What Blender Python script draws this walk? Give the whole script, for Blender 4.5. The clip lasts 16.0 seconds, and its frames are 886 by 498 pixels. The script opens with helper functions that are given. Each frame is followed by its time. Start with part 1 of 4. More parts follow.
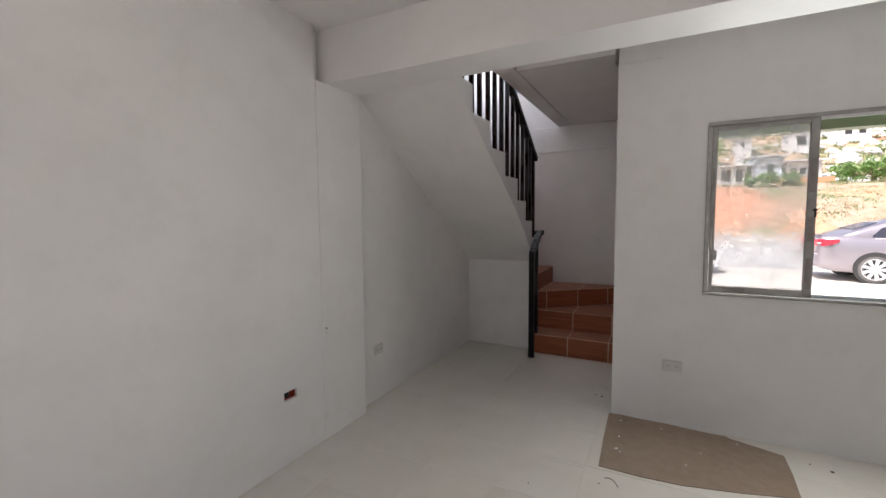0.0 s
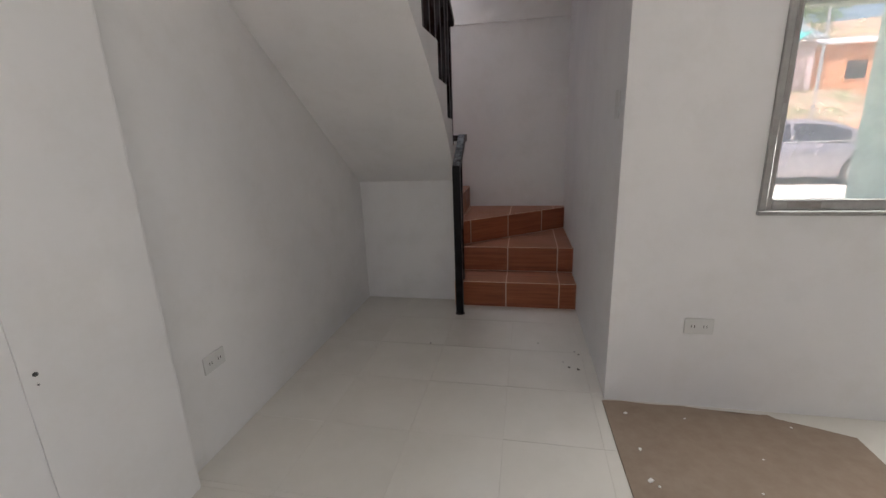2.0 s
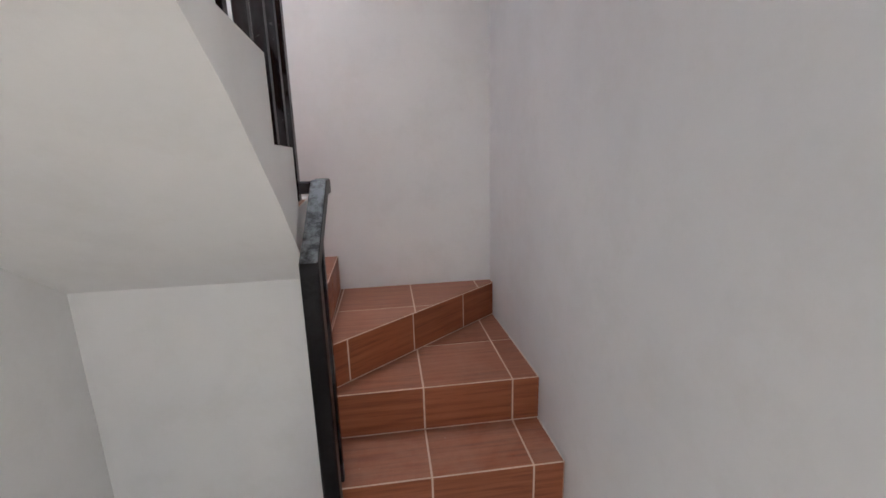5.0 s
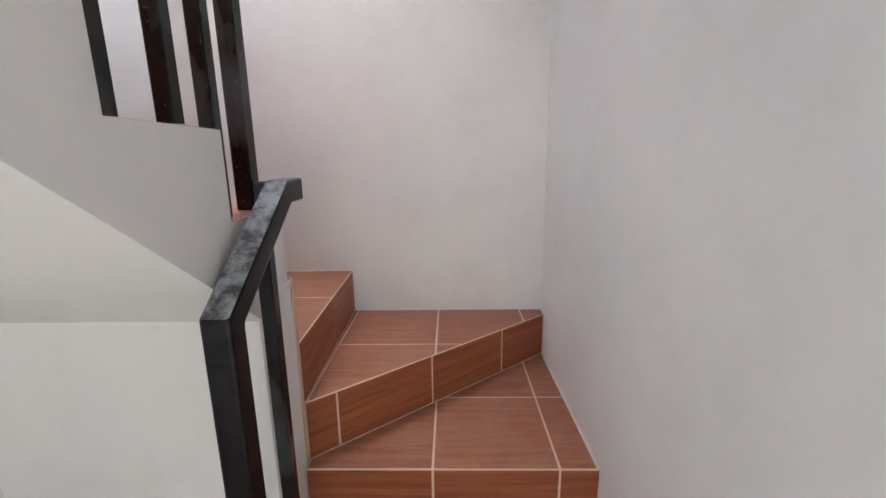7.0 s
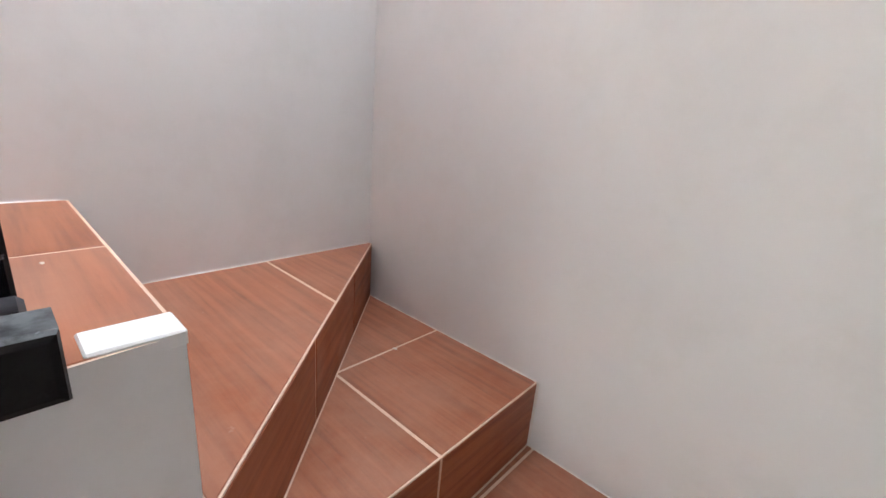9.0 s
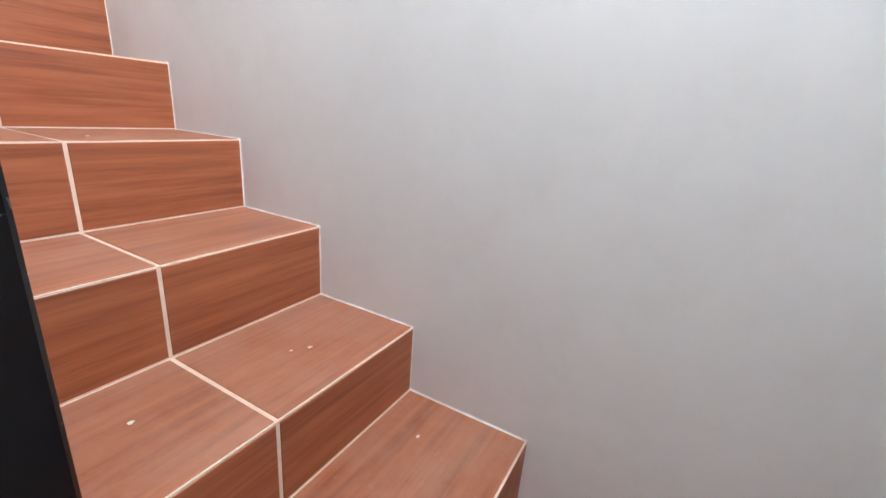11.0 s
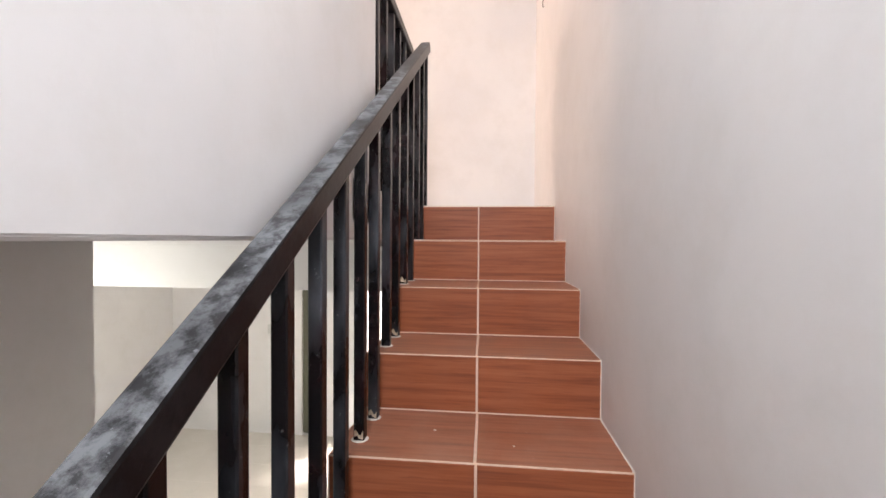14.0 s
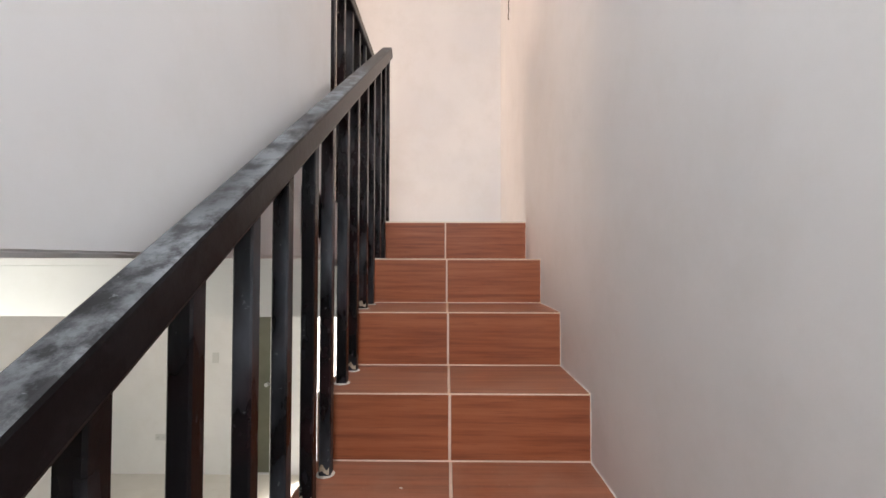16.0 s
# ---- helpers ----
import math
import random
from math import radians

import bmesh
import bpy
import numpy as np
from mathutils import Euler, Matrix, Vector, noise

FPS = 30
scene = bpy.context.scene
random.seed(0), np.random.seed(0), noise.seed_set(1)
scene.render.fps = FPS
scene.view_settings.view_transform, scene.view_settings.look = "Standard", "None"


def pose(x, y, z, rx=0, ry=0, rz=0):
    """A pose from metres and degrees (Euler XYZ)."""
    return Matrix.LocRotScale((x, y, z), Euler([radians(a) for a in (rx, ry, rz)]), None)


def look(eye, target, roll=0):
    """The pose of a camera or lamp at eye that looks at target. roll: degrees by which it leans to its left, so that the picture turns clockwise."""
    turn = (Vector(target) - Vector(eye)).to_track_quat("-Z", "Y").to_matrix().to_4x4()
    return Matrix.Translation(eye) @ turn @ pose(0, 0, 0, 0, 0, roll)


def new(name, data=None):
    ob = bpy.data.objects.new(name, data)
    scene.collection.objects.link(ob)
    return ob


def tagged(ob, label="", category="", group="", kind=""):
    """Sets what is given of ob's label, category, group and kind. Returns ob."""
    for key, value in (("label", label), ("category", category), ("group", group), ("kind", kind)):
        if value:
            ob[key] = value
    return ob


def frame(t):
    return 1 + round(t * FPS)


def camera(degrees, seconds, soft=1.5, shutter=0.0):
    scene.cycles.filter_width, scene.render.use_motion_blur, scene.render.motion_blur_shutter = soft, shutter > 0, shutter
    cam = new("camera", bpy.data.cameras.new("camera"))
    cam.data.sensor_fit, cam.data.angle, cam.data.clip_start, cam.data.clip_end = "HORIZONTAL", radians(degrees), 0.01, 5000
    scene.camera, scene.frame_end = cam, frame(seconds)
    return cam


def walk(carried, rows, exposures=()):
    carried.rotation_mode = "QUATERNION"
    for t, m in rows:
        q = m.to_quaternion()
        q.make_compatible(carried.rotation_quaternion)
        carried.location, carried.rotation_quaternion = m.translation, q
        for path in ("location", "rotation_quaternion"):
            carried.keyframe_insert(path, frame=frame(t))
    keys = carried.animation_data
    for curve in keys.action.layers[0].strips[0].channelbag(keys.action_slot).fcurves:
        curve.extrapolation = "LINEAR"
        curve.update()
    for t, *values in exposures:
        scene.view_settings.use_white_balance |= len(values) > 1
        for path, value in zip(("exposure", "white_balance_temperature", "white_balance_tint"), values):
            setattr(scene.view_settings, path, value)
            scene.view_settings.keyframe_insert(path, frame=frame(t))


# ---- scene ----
import collections
cam = camera(93.1, 16.0)
PATH = [
    (0, (1.874, -4.166, 1.362), (0.948, -2.399, 1.212), -0.5),
    (0.5, (1.665, -3.973, 1.307), (0.94, -2.12, 1.102), -0.6),
    (1, (1.57, -3.638, 1.279), (0.946, -1.765, 0.954), -1.6),
    (1.5, (1.359, -3.338, 1.249), (0.873, -1.444, 0.831), -1.8),
    (2, (1.219, -2.953, 1.208), (0.833, -1.059, 0.694), -2.1),
    (2.5, (1.075, -2.61, 1.195), (0.816, -0.718, 0.597), -2.4),
    (3, (0.915, -2.35, 1.223), (0.815, -0.456, 0.587), -2.3),
    (3.5, (0.871, -2.083, 1.22), (0.923, -0.189, 0.577), -2.1),
    (4, (0.921, -1.822, 1.23), (1.099, 0.07, 0.607), -2.3),
    (4.5, (0.959, -1.566, 1.238), (1.201, 0.334, 0.662), -2.0),
    (5, (0.983, -1.338, 1.291), (1.233, 0.597, 0.852), -1.6),
    (5.2, (1.02, -1.264, 1.305), (1.246, 0.686, 0.917), -1.7),
    (7.3, (1.142, -0.721, 1.258), (1.059, 1.219, 0.78), 0.0),
    (7.5, (1.135, -0.6, 1.245), (1.008, 1.326, 0.72), 0.5),
    (8, (1.152, -0.293, 1.229), (0.733, 1.574, 0.647), 1.4),
    (8.2, (1.142, -0.191, 1.231), (0.572, 1.633, 0.64), 2.0),
    (10.3, (0.968, 0.389, 1.652), (-0.934, 0.294, 1.043), 5.9),
    (10.5, (0.877, 0.413, 1.669), (-0.988, 0.045, 1.046), 5.0),
    (11, (0.73, 0.375, 1.791), (-0.943, -0.535, 1.18), 4.6),
    (11.5, (0.522, 0.338, 1.902), (-0.684, -1.118, 1.25), 1.9),
    (12, (0.448, 0.254, 2.035), (-0.324, -1.495, 1.447), 1.6),
    (12.5, (0.376, 0.094, 2.153), (0.038, -1.821, 1.684), 0.5),
    (13, (0.383, 0.03, 2.295), (0.369, -1.942, 1.96), 0.1),
    (13.5, (0.372, 0.055, 2.379), (0.53, -1.931, 2.201), 0.1),
    (14, (0.358, 0.072, 2.421), (0.562, -1.917, 2.376), 0.4),
    (14.5, (0.35, 0.075, 2.434), (0.52, -1.917, 2.493), 0.5),
    (15, (0.363, 0.082, 2.448), (0.473, -1.912, 2.562), 0.2),
    (15.5, (0.396, 0.051, 2.446), (0.452, -1.946, 2.546), 0.0),
    (16, (0.391, -0.107, 2.416), (0.41, -2.106, 2.465), 0.1),
]
EXPOSURES = [(0.0, 0.90, 6400, 13), (1.5, 1.10, 6400, 13), (2.2, 1.42, 6400, 13), (3.5, 2.00, 6350, 12), (5.0, 2.45, 6200, 11), (7.5, 3.01, 6250, 8), (8.2, 3.10, 6300, 7),
             (10.5, 2.83, 6180, 7), (11.5, 2.48, 6150, 3), (12.5, 2.20, 6250, 9), (13.0, 2.02, 6450, 8), (13.5, 1.87, 6850, 13), (14.5, 1.68, 6750, 12), (16.0, 1.51, 6700, 9)]
walk(cam, [(t, look(eye, target, roll)) for t, eye, target, roll in PATH], EXPOSURES)
# ---- world, sun, lights ----
world = bpy.data.worlds.new("sky")
scene.world = world
world.use_nodes = True
wn = world.node_tree
sky = wn.nodes.new("ShaderNodeTexSky")
sky.sky_type = "NISHITA"
sky.sun_disc = False
sky.sun_elevation = radians(59)
sky.sun_rotation = radians(218)
sky.air_density = 1.0
sky.dust_density = 6.0
sky.ozone_density = 0.6
wn.links.new(sky.outputs[0], wn.nodes["Background"].inputs[0])
wn.nodes["Background"].inputs[1].default_value = 0.15

sun = new("sun", bpy.data.lights.new("sun", "SUN"))
sun.data.energy = 3.3
sun.data.angle = radians(8)
sun.data.color = (1.0, 0.965, 0.955)
sun.matrix_world = look((-10, -13, 26), (0, 0, 0))


def window_light(name, eye, target, w, h, watts, color):
    d = bpy.data.lights.new(name, "AREA")
    d.shape, d.size, d.size_y, d.energy, d.color = "RECTANGLE", w, h, watts, color
    ob = new(name, d)
    ob.matrix_world = look(eye, target)
    return ob


window_light("door_daylight", (1.42, -4.93, 1.02), (1.42, 0, 1.02), 0.9, 2.0, 0.4, (1.0, 1.0, 0.86))
window_light("front_window_daylight", (2.62, -1.16, 1.40), (2.62, -6, 1.0), 1.02, 0.95, 10.2, (0.98, 1.0, 0.94))
window_light("stair_window_daylight", (0.37, 0.99, 3.65), (0.37, -3, 2.6), 0.56, 1.5, 15.0, (0.89, 0.94, 1.0))
window_light("hall_window_daylight", (4.25, -2.3, 3.9), (0, -2.6, 3.4), 1.3, 1.2, 19.5, (1.0, 0.74, 0.60))


# ---- materials ----
def material(name, color, rough=0.6, metal=0.0):
    m = bpy.data.materials.new(name)
    m.use_nodes = True
    b = m.node_tree.nodes["Principled BSDF"]
    b.inputs["Base Color"].default_value = (*color, 1)
    b.inputs["Roughness"].default_value = rough
    b.inputs["Metallic"].default_value = metal
    return m, m.node_tree, b


def node(nt, kind, **sets):
    n = nt.nodes.new(kind)
    for k, v in sets.items():
        n.inputs[k].default_value = v
    return n


def coords(nt, stretch=(1, 1, 1), shuffle=0.0):
    """Object coordinates, stretched, and moved by the object's random number."""
    c = nt.nodes.new("ShaderNodeTexCoord")
    mp = nt.nodes.new("ShaderNodeMapping")
    mp.inputs["Scale"].default_value = stretch
    nt.links.new(c.outputs["Object"], mp.inputs["Vector"])
    if shuffle:
        info = nt.nodes.new("ShaderNodeObjectInfo")
        mul = nt.nodes.new("ShaderNodeMath")
        mul.operation = "MULTIPLY"
        mul.inputs[1].default_value = shuffle
        nt.links.new(info.outputs["Random"], mul.inputs[0])
        comb = nt.nodes.new("ShaderNodeCombineXYZ")
        for k in range(3):
            nt.links.new(mul.outputs[0], comb.inputs[k])
        nt.links.new(comb.outputs[0], mp.inputs["Location"])
    return mp.outputs[0]


def noise_of(nt, vec, scale, detail=4.0, rough=0.55):
    n = node(nt, "ShaderNodeTexNoise", Scale=scale, Detail=detail, Roughness=rough)
    nt.links.new(vec, n.inputs["Vector"])
    return n.outputs["Fac"]


def ramp(nt, fac, stops):
    r = nt.nodes.new("ShaderNodeValToRGB")
    e = r.color_ramp.elements
    for k, (p, c) in enumerate(stops):
        el = e[k] if k < 2 else e.new(p)
        el.position, el.color = p, (*c, 1)
    nt.links.new(fac, r.inputs[0])
    return r.outputs[0]


def mix(nt, fac, a, b):
    m = nt.nodes.new("ShaderNodeMix")
    m.data_type = "RGBA"
    for sock, v in ((m.inputs["Factor"], fac), (m.inputs["A"], a), (m.inputs["B"], b)):
        if isinstance(v, (int, float)):
            sock.default_value = v
        elif isinstance(v, tuple):
            sock.default_value = (*v, 1)
        else:
            nt.links.new(v, sock)
    return m.outputs["Result"]


def bump(nt, b, height, strength=0.2, dist=0.01):
    n = node(nt, "ShaderNodeBump", Strength=strength, Distance=dist)
    nt.links.new(height, n.inputs["Height"])
    nt.links.new(n.outputs[0], b.inputs["Normal"])


def mat_paint(name, color, grime, rough=0.55, scale=1.0):
    """Rolled emulsion on plaster: faint blotches, roller grain, trowel waves."""
    m, nt, b = material(name, color, rough)
    v = coords(nt)
    big = noise_of(nt, v, 1.3 * scale, 5)
    spots = ramp(nt, noise_of(nt, v, 5.5 * scale, 6, 0.7), [(0.47, (0, 0, 0)), (0.68, (1, 1, 1))])
    c = mix(nt, ramp(nt, big, [(0.35, (0, 0, 0)), (0.7, (1, 1, 1))]), color, tuple(k * x for k, x in zip((0.90, 0.91, 0.93), color)))
    f = nt.nodes.new("ShaderNodeMath")
    f.operation = "MULTIPLY"
    f.inputs[1].default_value = 0.30
    nt.links.new(spots, f.inputs[0])
    nt.links.new(mix(nt, f.outputs[0], c, grime), b.inputs["Base Color"])
    wave = noise_of(nt, v, 3.0, 2)
    fine = noise_of(nt, v, 160.0, 2)
    add = nt.nodes.new("ShaderNodeMath")
    add.operation = "MULTIPLY_ADD"
    add.inputs[1].default_value = 0.06
    nt.links.new(fine, add.inputs[0])
    nt.links.new(wave, add.inputs[2])
    bump(nt, b, add.outputs[0], 0.25, 0.012)
    return m


WALL = mat_paint("white_wall_paint", (0.80, 0.785, 0.775), (0.66, 0.64, 0.61))
CEIL = mat_paint("white_ceiling_paint", (0.79, 0.775, 0.765), (0.68, 0.66, 0.63))
GREEN = mat_paint("mint_green_paint", (0.60, 0.79, 0.67), (0.50, 0.67, 0.56))
# The mint paint's olive tone in the carport's shade, put into the base colour.
SHADED_GREEN = mat_paint("shaded_mint_green_paint", (0.40, 0.43, 0.28), (0.33, 0.36, 0.23))


def mat_wood_tile(name, dust):
    """Red-brown ceramic tile printed with wood grain along local x, dulled by cement dust."""
    m, nt, b = material(name, (0.36, 0.12, 0.06), 0.4)
    v = coords(nt, (0.8, 17.0, 17.0), 37.0)
    grain = noise_of(nt, v, 3.2, 7, 0.6)
    c = ramp(nt, grain, [(0.28, (0.185, 0.047, 0.020)), (0.50, (0.300, 0.086, 0.035)), (0.74, (0.385, 0.122, 0.054))])
    v2 = coords(nt, (2.2, 30.0, 30.0), 11.0)
    streak = ramp(nt, noise_of(nt, v2, 4.0, 3), [(0.60, (0, 0, 0)), (0.68, (1, 1, 1))])
    c = mix(nt, mulv(nt, streak, 0.26), c, (0.13, 0.032, 0.016))
    v3 = coords(nt, (1, 1, 1), 5.0)
    d = ramp(nt, noise_of(nt, v3, 6.0, 8, 0.7), [(0.30, (0.1,) * 3), (0.72, (1, 1, 1))])
    c = mix(nt, mulv(nt, d, dust), c, (0.52, 0.345, 0.262))
    fl = ramp(nt, noise_of(nt, v3, 34.0, 4, 0.6), [(0.70, (0, 0, 0)), (0.76, (1, 1, 1))])
    c = mix(nt, mulv(nt, fl, dust * 0.4), c, (0.66, 0.55, 0.47))
    nt.links.new(c, b.inputs["Base Color"])
    b.inputs["Specular IOR Level"].default_value = 0.3
    r = ramp(nt, d, [(0.0, (0.30,) * 3), (1.0, (0.62,) * 3)])
    nt.links.new(r, b.inputs["Roughness"])
    bump(nt, b, grain, 0.08, 0.003)
    return m


def mulv(nt, fac, k):
    f = nt.nodes.new("ShaderNodeMath")
    f.operation = "MULTIPLY"
    f.inputs[1].default_value = k
    nt.links.new(fac, f.inputs[0])
    return f.outputs[0]


RISER = mat_wood_tile("wood_grain_riser_tile", 0.05)
TREAD = mat_wood_tile("wood_grain_tread_tile", 0.40)


def mat_speckled(name, c1, c2, scale, rough=0.8, strength=0.3, dist=0.004, metal=0.0, stretch=(1, 1, 1), shuffle=0.0):
    m, nt, b = material(name, c1, rough, metal)
    v = coords(nt, stretch, shuffle)
    n = noise_of(nt, v, scale, 6, 0.65)
    big = noise_of(nt, v, scale * 0.13, 4)
    s = nt.nodes.new("ShaderNodeMath")
    s.operation = "ADD"
    nt.links.new(mulv(nt, n, 0.6), s.inputs[0])
    nt.links.new(mulv(nt, big, 0.4), s.inputs[1])
    nt.links.new(ramp(nt, s.outputs[0], [(0.38, c1), (0.62, c2)]), b.inputs["Base Color"])
    bump(nt, b, n, strength, dist)
    return m


GROUT = mat_speckled("cream_grout", (0.74, 0.55, 0.43), (0.63, 0.47, 0.37), 60, 0.9)
FLOOR_TILE = mat_speckled("cream_floor_tile", (0.70, 0.665, 0.605), (0.75, 0.715, 0.66), 5, 0.2, 0.02, 0.002, shuffle=9.0)
FLOOR_GROUT = mat_speckled("pale_floor_grout", (0.64, 0.60, 0.545), (0.68, 0.64, 0.585), 40, 0.9)
BOARD = mat_speckled("dusty_brown_board", (0.265, 0.195, 0.145), (0.315, 0.240, 0.185), 14, 0.95, 0.4)
CONCRETE = mat_speckled("pale_concrete_road", (0.60, 0.56, 0.50), (0.68, 0.64, 0.58), 3.0, 0.9)
CLAY = mat_speckled("red_clay", (0.40, 0.17, 0.09), (0.52, 0.26, 0.15), 1.2, 0.95, 0.6, 0.05)
BLOCK = mat_speckled("grey_block_wall", (0.60, 0.60, 0.60), (0.74, 0.73, 0.73), 2.0, 0.9)
STONE = mat_speckled("grey_rubble", (0.40, 0.39, 0.39), (0.56, 0.55, 0.54), 3.0, 0.95)
TIN = mat_speckled("weathered_tin", (0.52, 0.50, 0.53), (0.66, 0.61, 0.62), 4.0, 0.6, 0.2, 0.01)
TEAL = mat_speckled("teal_tarpaulin", (0.05, 0.42, 0.38), (0.09, 0.50, 0.45), 4.0, 0.6)
PALE_BLUE = mat_speckled("pale_blue_tin", (0.50, 0.58, 0.68), (0.64, 0.70, 0.76), 4.0, 0.7)
DARK_TIN = mat_speckled("dark_grey_tin", (0.17, 0.20, 0.21), (0.26, 0.29, 0.30), 4.0, 0.7)
RUST_RED = mat_speckled("orange_rusty_tin", (0.36, 0.17, 0.10), (0.50, 0.26, 0.16), 4.0, 0.85)
ROSE = mat_speckled("faded_rose_tin", (0.52, 0.26, 0.27), (0.62, 0.36, 0.36), 4.0, 0.7)
DARK_GREEN = mat_speckled("faded_green_tin", (0.12, 0.24, 0.17), (0.20, 0.33, 0.24), 4.0, 0.7)
PINK_TIN = mat_speckled("dusty_pink_tin", (0.50, 0.38, 0.38), (0.62, 0.50, 0.49), 5.0, 0.7, stretch=(6, 1, 1))
SOIL = mat_speckled("brown_soil", (0.36, 0.25, 0.16), (0.48, 0.37, 0.26), 3.0, 0.95)
GRASS = mat_speckled("grass_blades", (0.13, 0.18, 0.07), (0.24, 0.26, 0.13), 0.8, 0.8)
LEAF = mat_speckled("green_leaves", (0.13, 0.24, 0.06), (0.22, 0.36, 0.11), 8.0, 0.7)
BARK = mat_speckled("brown_bark", (0.14, 0.10, 0.07), (0.22, 0.16, 0.11), 12.0, 0.9)
DOOR = mat_speckled("dark_olive_door", (0.085, 0.085, 0.055), (0.11, 0.11, 0.075), 6.0, 0.5)
CRUMB = mat_speckled("plaster_crumbs", (0.74, 0.71, 0.67), (0.80, 0.77, 0.74), 30, 0.9)
DARK_DIRT = mat_speckled("dark_dirt", (0.07, 0.06, 0.05), (0.14, 0.12, 0.10), 50, 0.95)


def mat_black_metal():
    """Black enamel on steel tube with maroon primer showing and chalky plaster smears."""
    m, nt, b = material("black_enamel", (0.012, 0.010, 0.011), 0.32)
    v = coords(nt, (1, 1, 1), 21.0)
    c = mix(nt, ramp(nt, noise_of(nt, v, 9.0, 5), [(0.46, (0, 0, 0)), (0.62, (1, 1, 1))]), (0.005, 0.0045, 0.0055), (0.014, 0.006, 0.007))
    sm = ramp(nt, noise_of(nt, coords(nt, (1, 1, 0.35), 21.0), 9.0, 4, 0.55), [(0.48, (0, 0, 0)), (0.72, (1, 1, 1))])
    c = mix(nt, mulv(nt, sm, 0.22), c, (0.28, 0.32, 0.37))
    fleck = ramp(nt, noise_of(nt, v, 75.0, 3, 0.6), [(0.68, (0, 0, 0)), (0.72, (1, 1, 1))])
    c = mix(nt, mulv(nt, fleck, 0.22), c, (0.35, 0.36, 0.37))
    nt.links.new(c, b.inputs["Base Color"])
    nt.links.new(ramp(nt, sm, [(0.0, (0.26,) * 3), (1.0, (0.6,) * 3)]), b.inputs["Roughness"])
    b.inputs["Specular IOR Level"].default_value = 0.25
    bump(nt, b, noise_of(nt, v, 120.0, 3), 0.15, 0.002)
    return m


BLACK = mat_black_metal()


def mat_handrail():
    """The same enamel, its upper side greyed by wiped plaster dust and a painted-in sheen."""
    m, nt, b = material("dusty_sheen_black_enamel", (0.02, 0.018, 0.018), 0.4)
    v = coords(nt, (1, 1, 1), 3.0)
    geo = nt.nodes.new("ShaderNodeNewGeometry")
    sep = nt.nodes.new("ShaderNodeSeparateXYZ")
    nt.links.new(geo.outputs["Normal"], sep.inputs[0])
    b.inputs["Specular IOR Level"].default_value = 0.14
    # Upward faces turn grey: dust, and the lower rail's sheen put into the colour.
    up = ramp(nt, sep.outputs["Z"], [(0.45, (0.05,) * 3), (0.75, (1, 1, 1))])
    big = ramp(nt, noise_of(nt, v, 3.4, 3, 0.5), [(0.37, (0.20,) * 3), (0.60, (1, 1, 1))])
    fine = ramp(nt, noise_of(nt, v, 24.0, 9, 0.70), [(0.41, (0.20,) * 3), (0.56, (1, 1, 1))])
    wipe = nt.nodes.new("ShaderNodeMath")
    wipe.operation = "MULTIPLY"
    nt.links.new(big, wipe.inputs[0])
    nt.links.new(fine, wipe.inputs[1])
    fleck = mulv(nt, ramp(nt, noise_of(nt, v, 85.0, 3, 0.6), [(0.66, (0, 0, 0)), (0.70, (1, 1, 1))]), 0.6)
    top = nt.nodes.new("ShaderNodeMath")
    top.operation = "MAXIMUM"
    nt.links.new(wipe.outputs[0], top.inputs[0])
    nt.links.new(fleck, top.inputs[1])
    sm = top.outputs[0]
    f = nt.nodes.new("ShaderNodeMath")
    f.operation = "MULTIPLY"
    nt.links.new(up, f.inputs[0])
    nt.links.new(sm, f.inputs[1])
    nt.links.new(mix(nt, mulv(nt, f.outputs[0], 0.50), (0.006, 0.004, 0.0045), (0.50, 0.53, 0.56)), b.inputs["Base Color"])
    nt.links.new(ramp(nt, f.outputs[0], [(0.0, (0.30,) * 3), (1.0, (0.75,) * 3)]), b.inputs["Roughness"])
    bump(nt, b, noise_of(nt, v, 60.0, 4), 0.2, 0.002)
    return m


RAIL = mat_handrail()
TAPE = mat_speckled("cream_masking_tape", (0.30, 0.24, 0.17), (0.60, 0.50, 0.38), 90.0, 0.85)
ALU = mat_speckled("dirty_grey_aluminium", (0.30, 0.29, 0.28), (0.42, 0.41, 0.40), 14.0, 0.45, 0.05, 0.002, 0.5)
ALU_TAPE = mat_speckled("brown_tape_residue", (0.22, 0.20, 0.19), (0.33, 0.31, 0.30), 18.0, 0.7)
PLASTIC, _, _ = material("ivory_plastic", (0.62, 0.615, 0.60), 0.4)
SLOT, _, _ = material("dark_slots", (0.03, 0.03, 0.03), 0.6)
RED_BOX, _, _ = material("orange_red_plastic", (0.32, 0.035, 0.022), 0.45)
STEEL, _, _ = material("galvanised_steel", (0.45, 0.45, 0.45), 0.4, 0.8)
CAR_PAINT, _, cb = material("mauve_grey_car_paint", (0.30, 0.275, 0.30), 0.28, 0.5)
cb.inputs["Coat Weight"].default_value = 0.7
DARK_PAINT, _, _ = material("dark_car_paint", (0.03, 0.03, 0.035), 0.25)
CAR_GLASS, _, _ = material("tinted_car_glass", (0.035, 0.035, 0.05), 0.08)
TYRE, _, _ = material("dusty_rubber_tyre", (0.12, 0.115, 0.11), 0.9)
RIM, _, _ = material("alloy_rim", (0.72, 0.72, 0.73), 0.35, 0.5)
TAIL, _, _ = material("red_tail_lamp", (0.55, 0.03, 0.05), 0.2)
BLUE, _, _ = material("blue_plastic", (0.05, 0.14, 0.45), 0.5)
ORANGE, _, _ = material("orange_painted_boards", (0.56, 0.27, 0.15), 0.8)

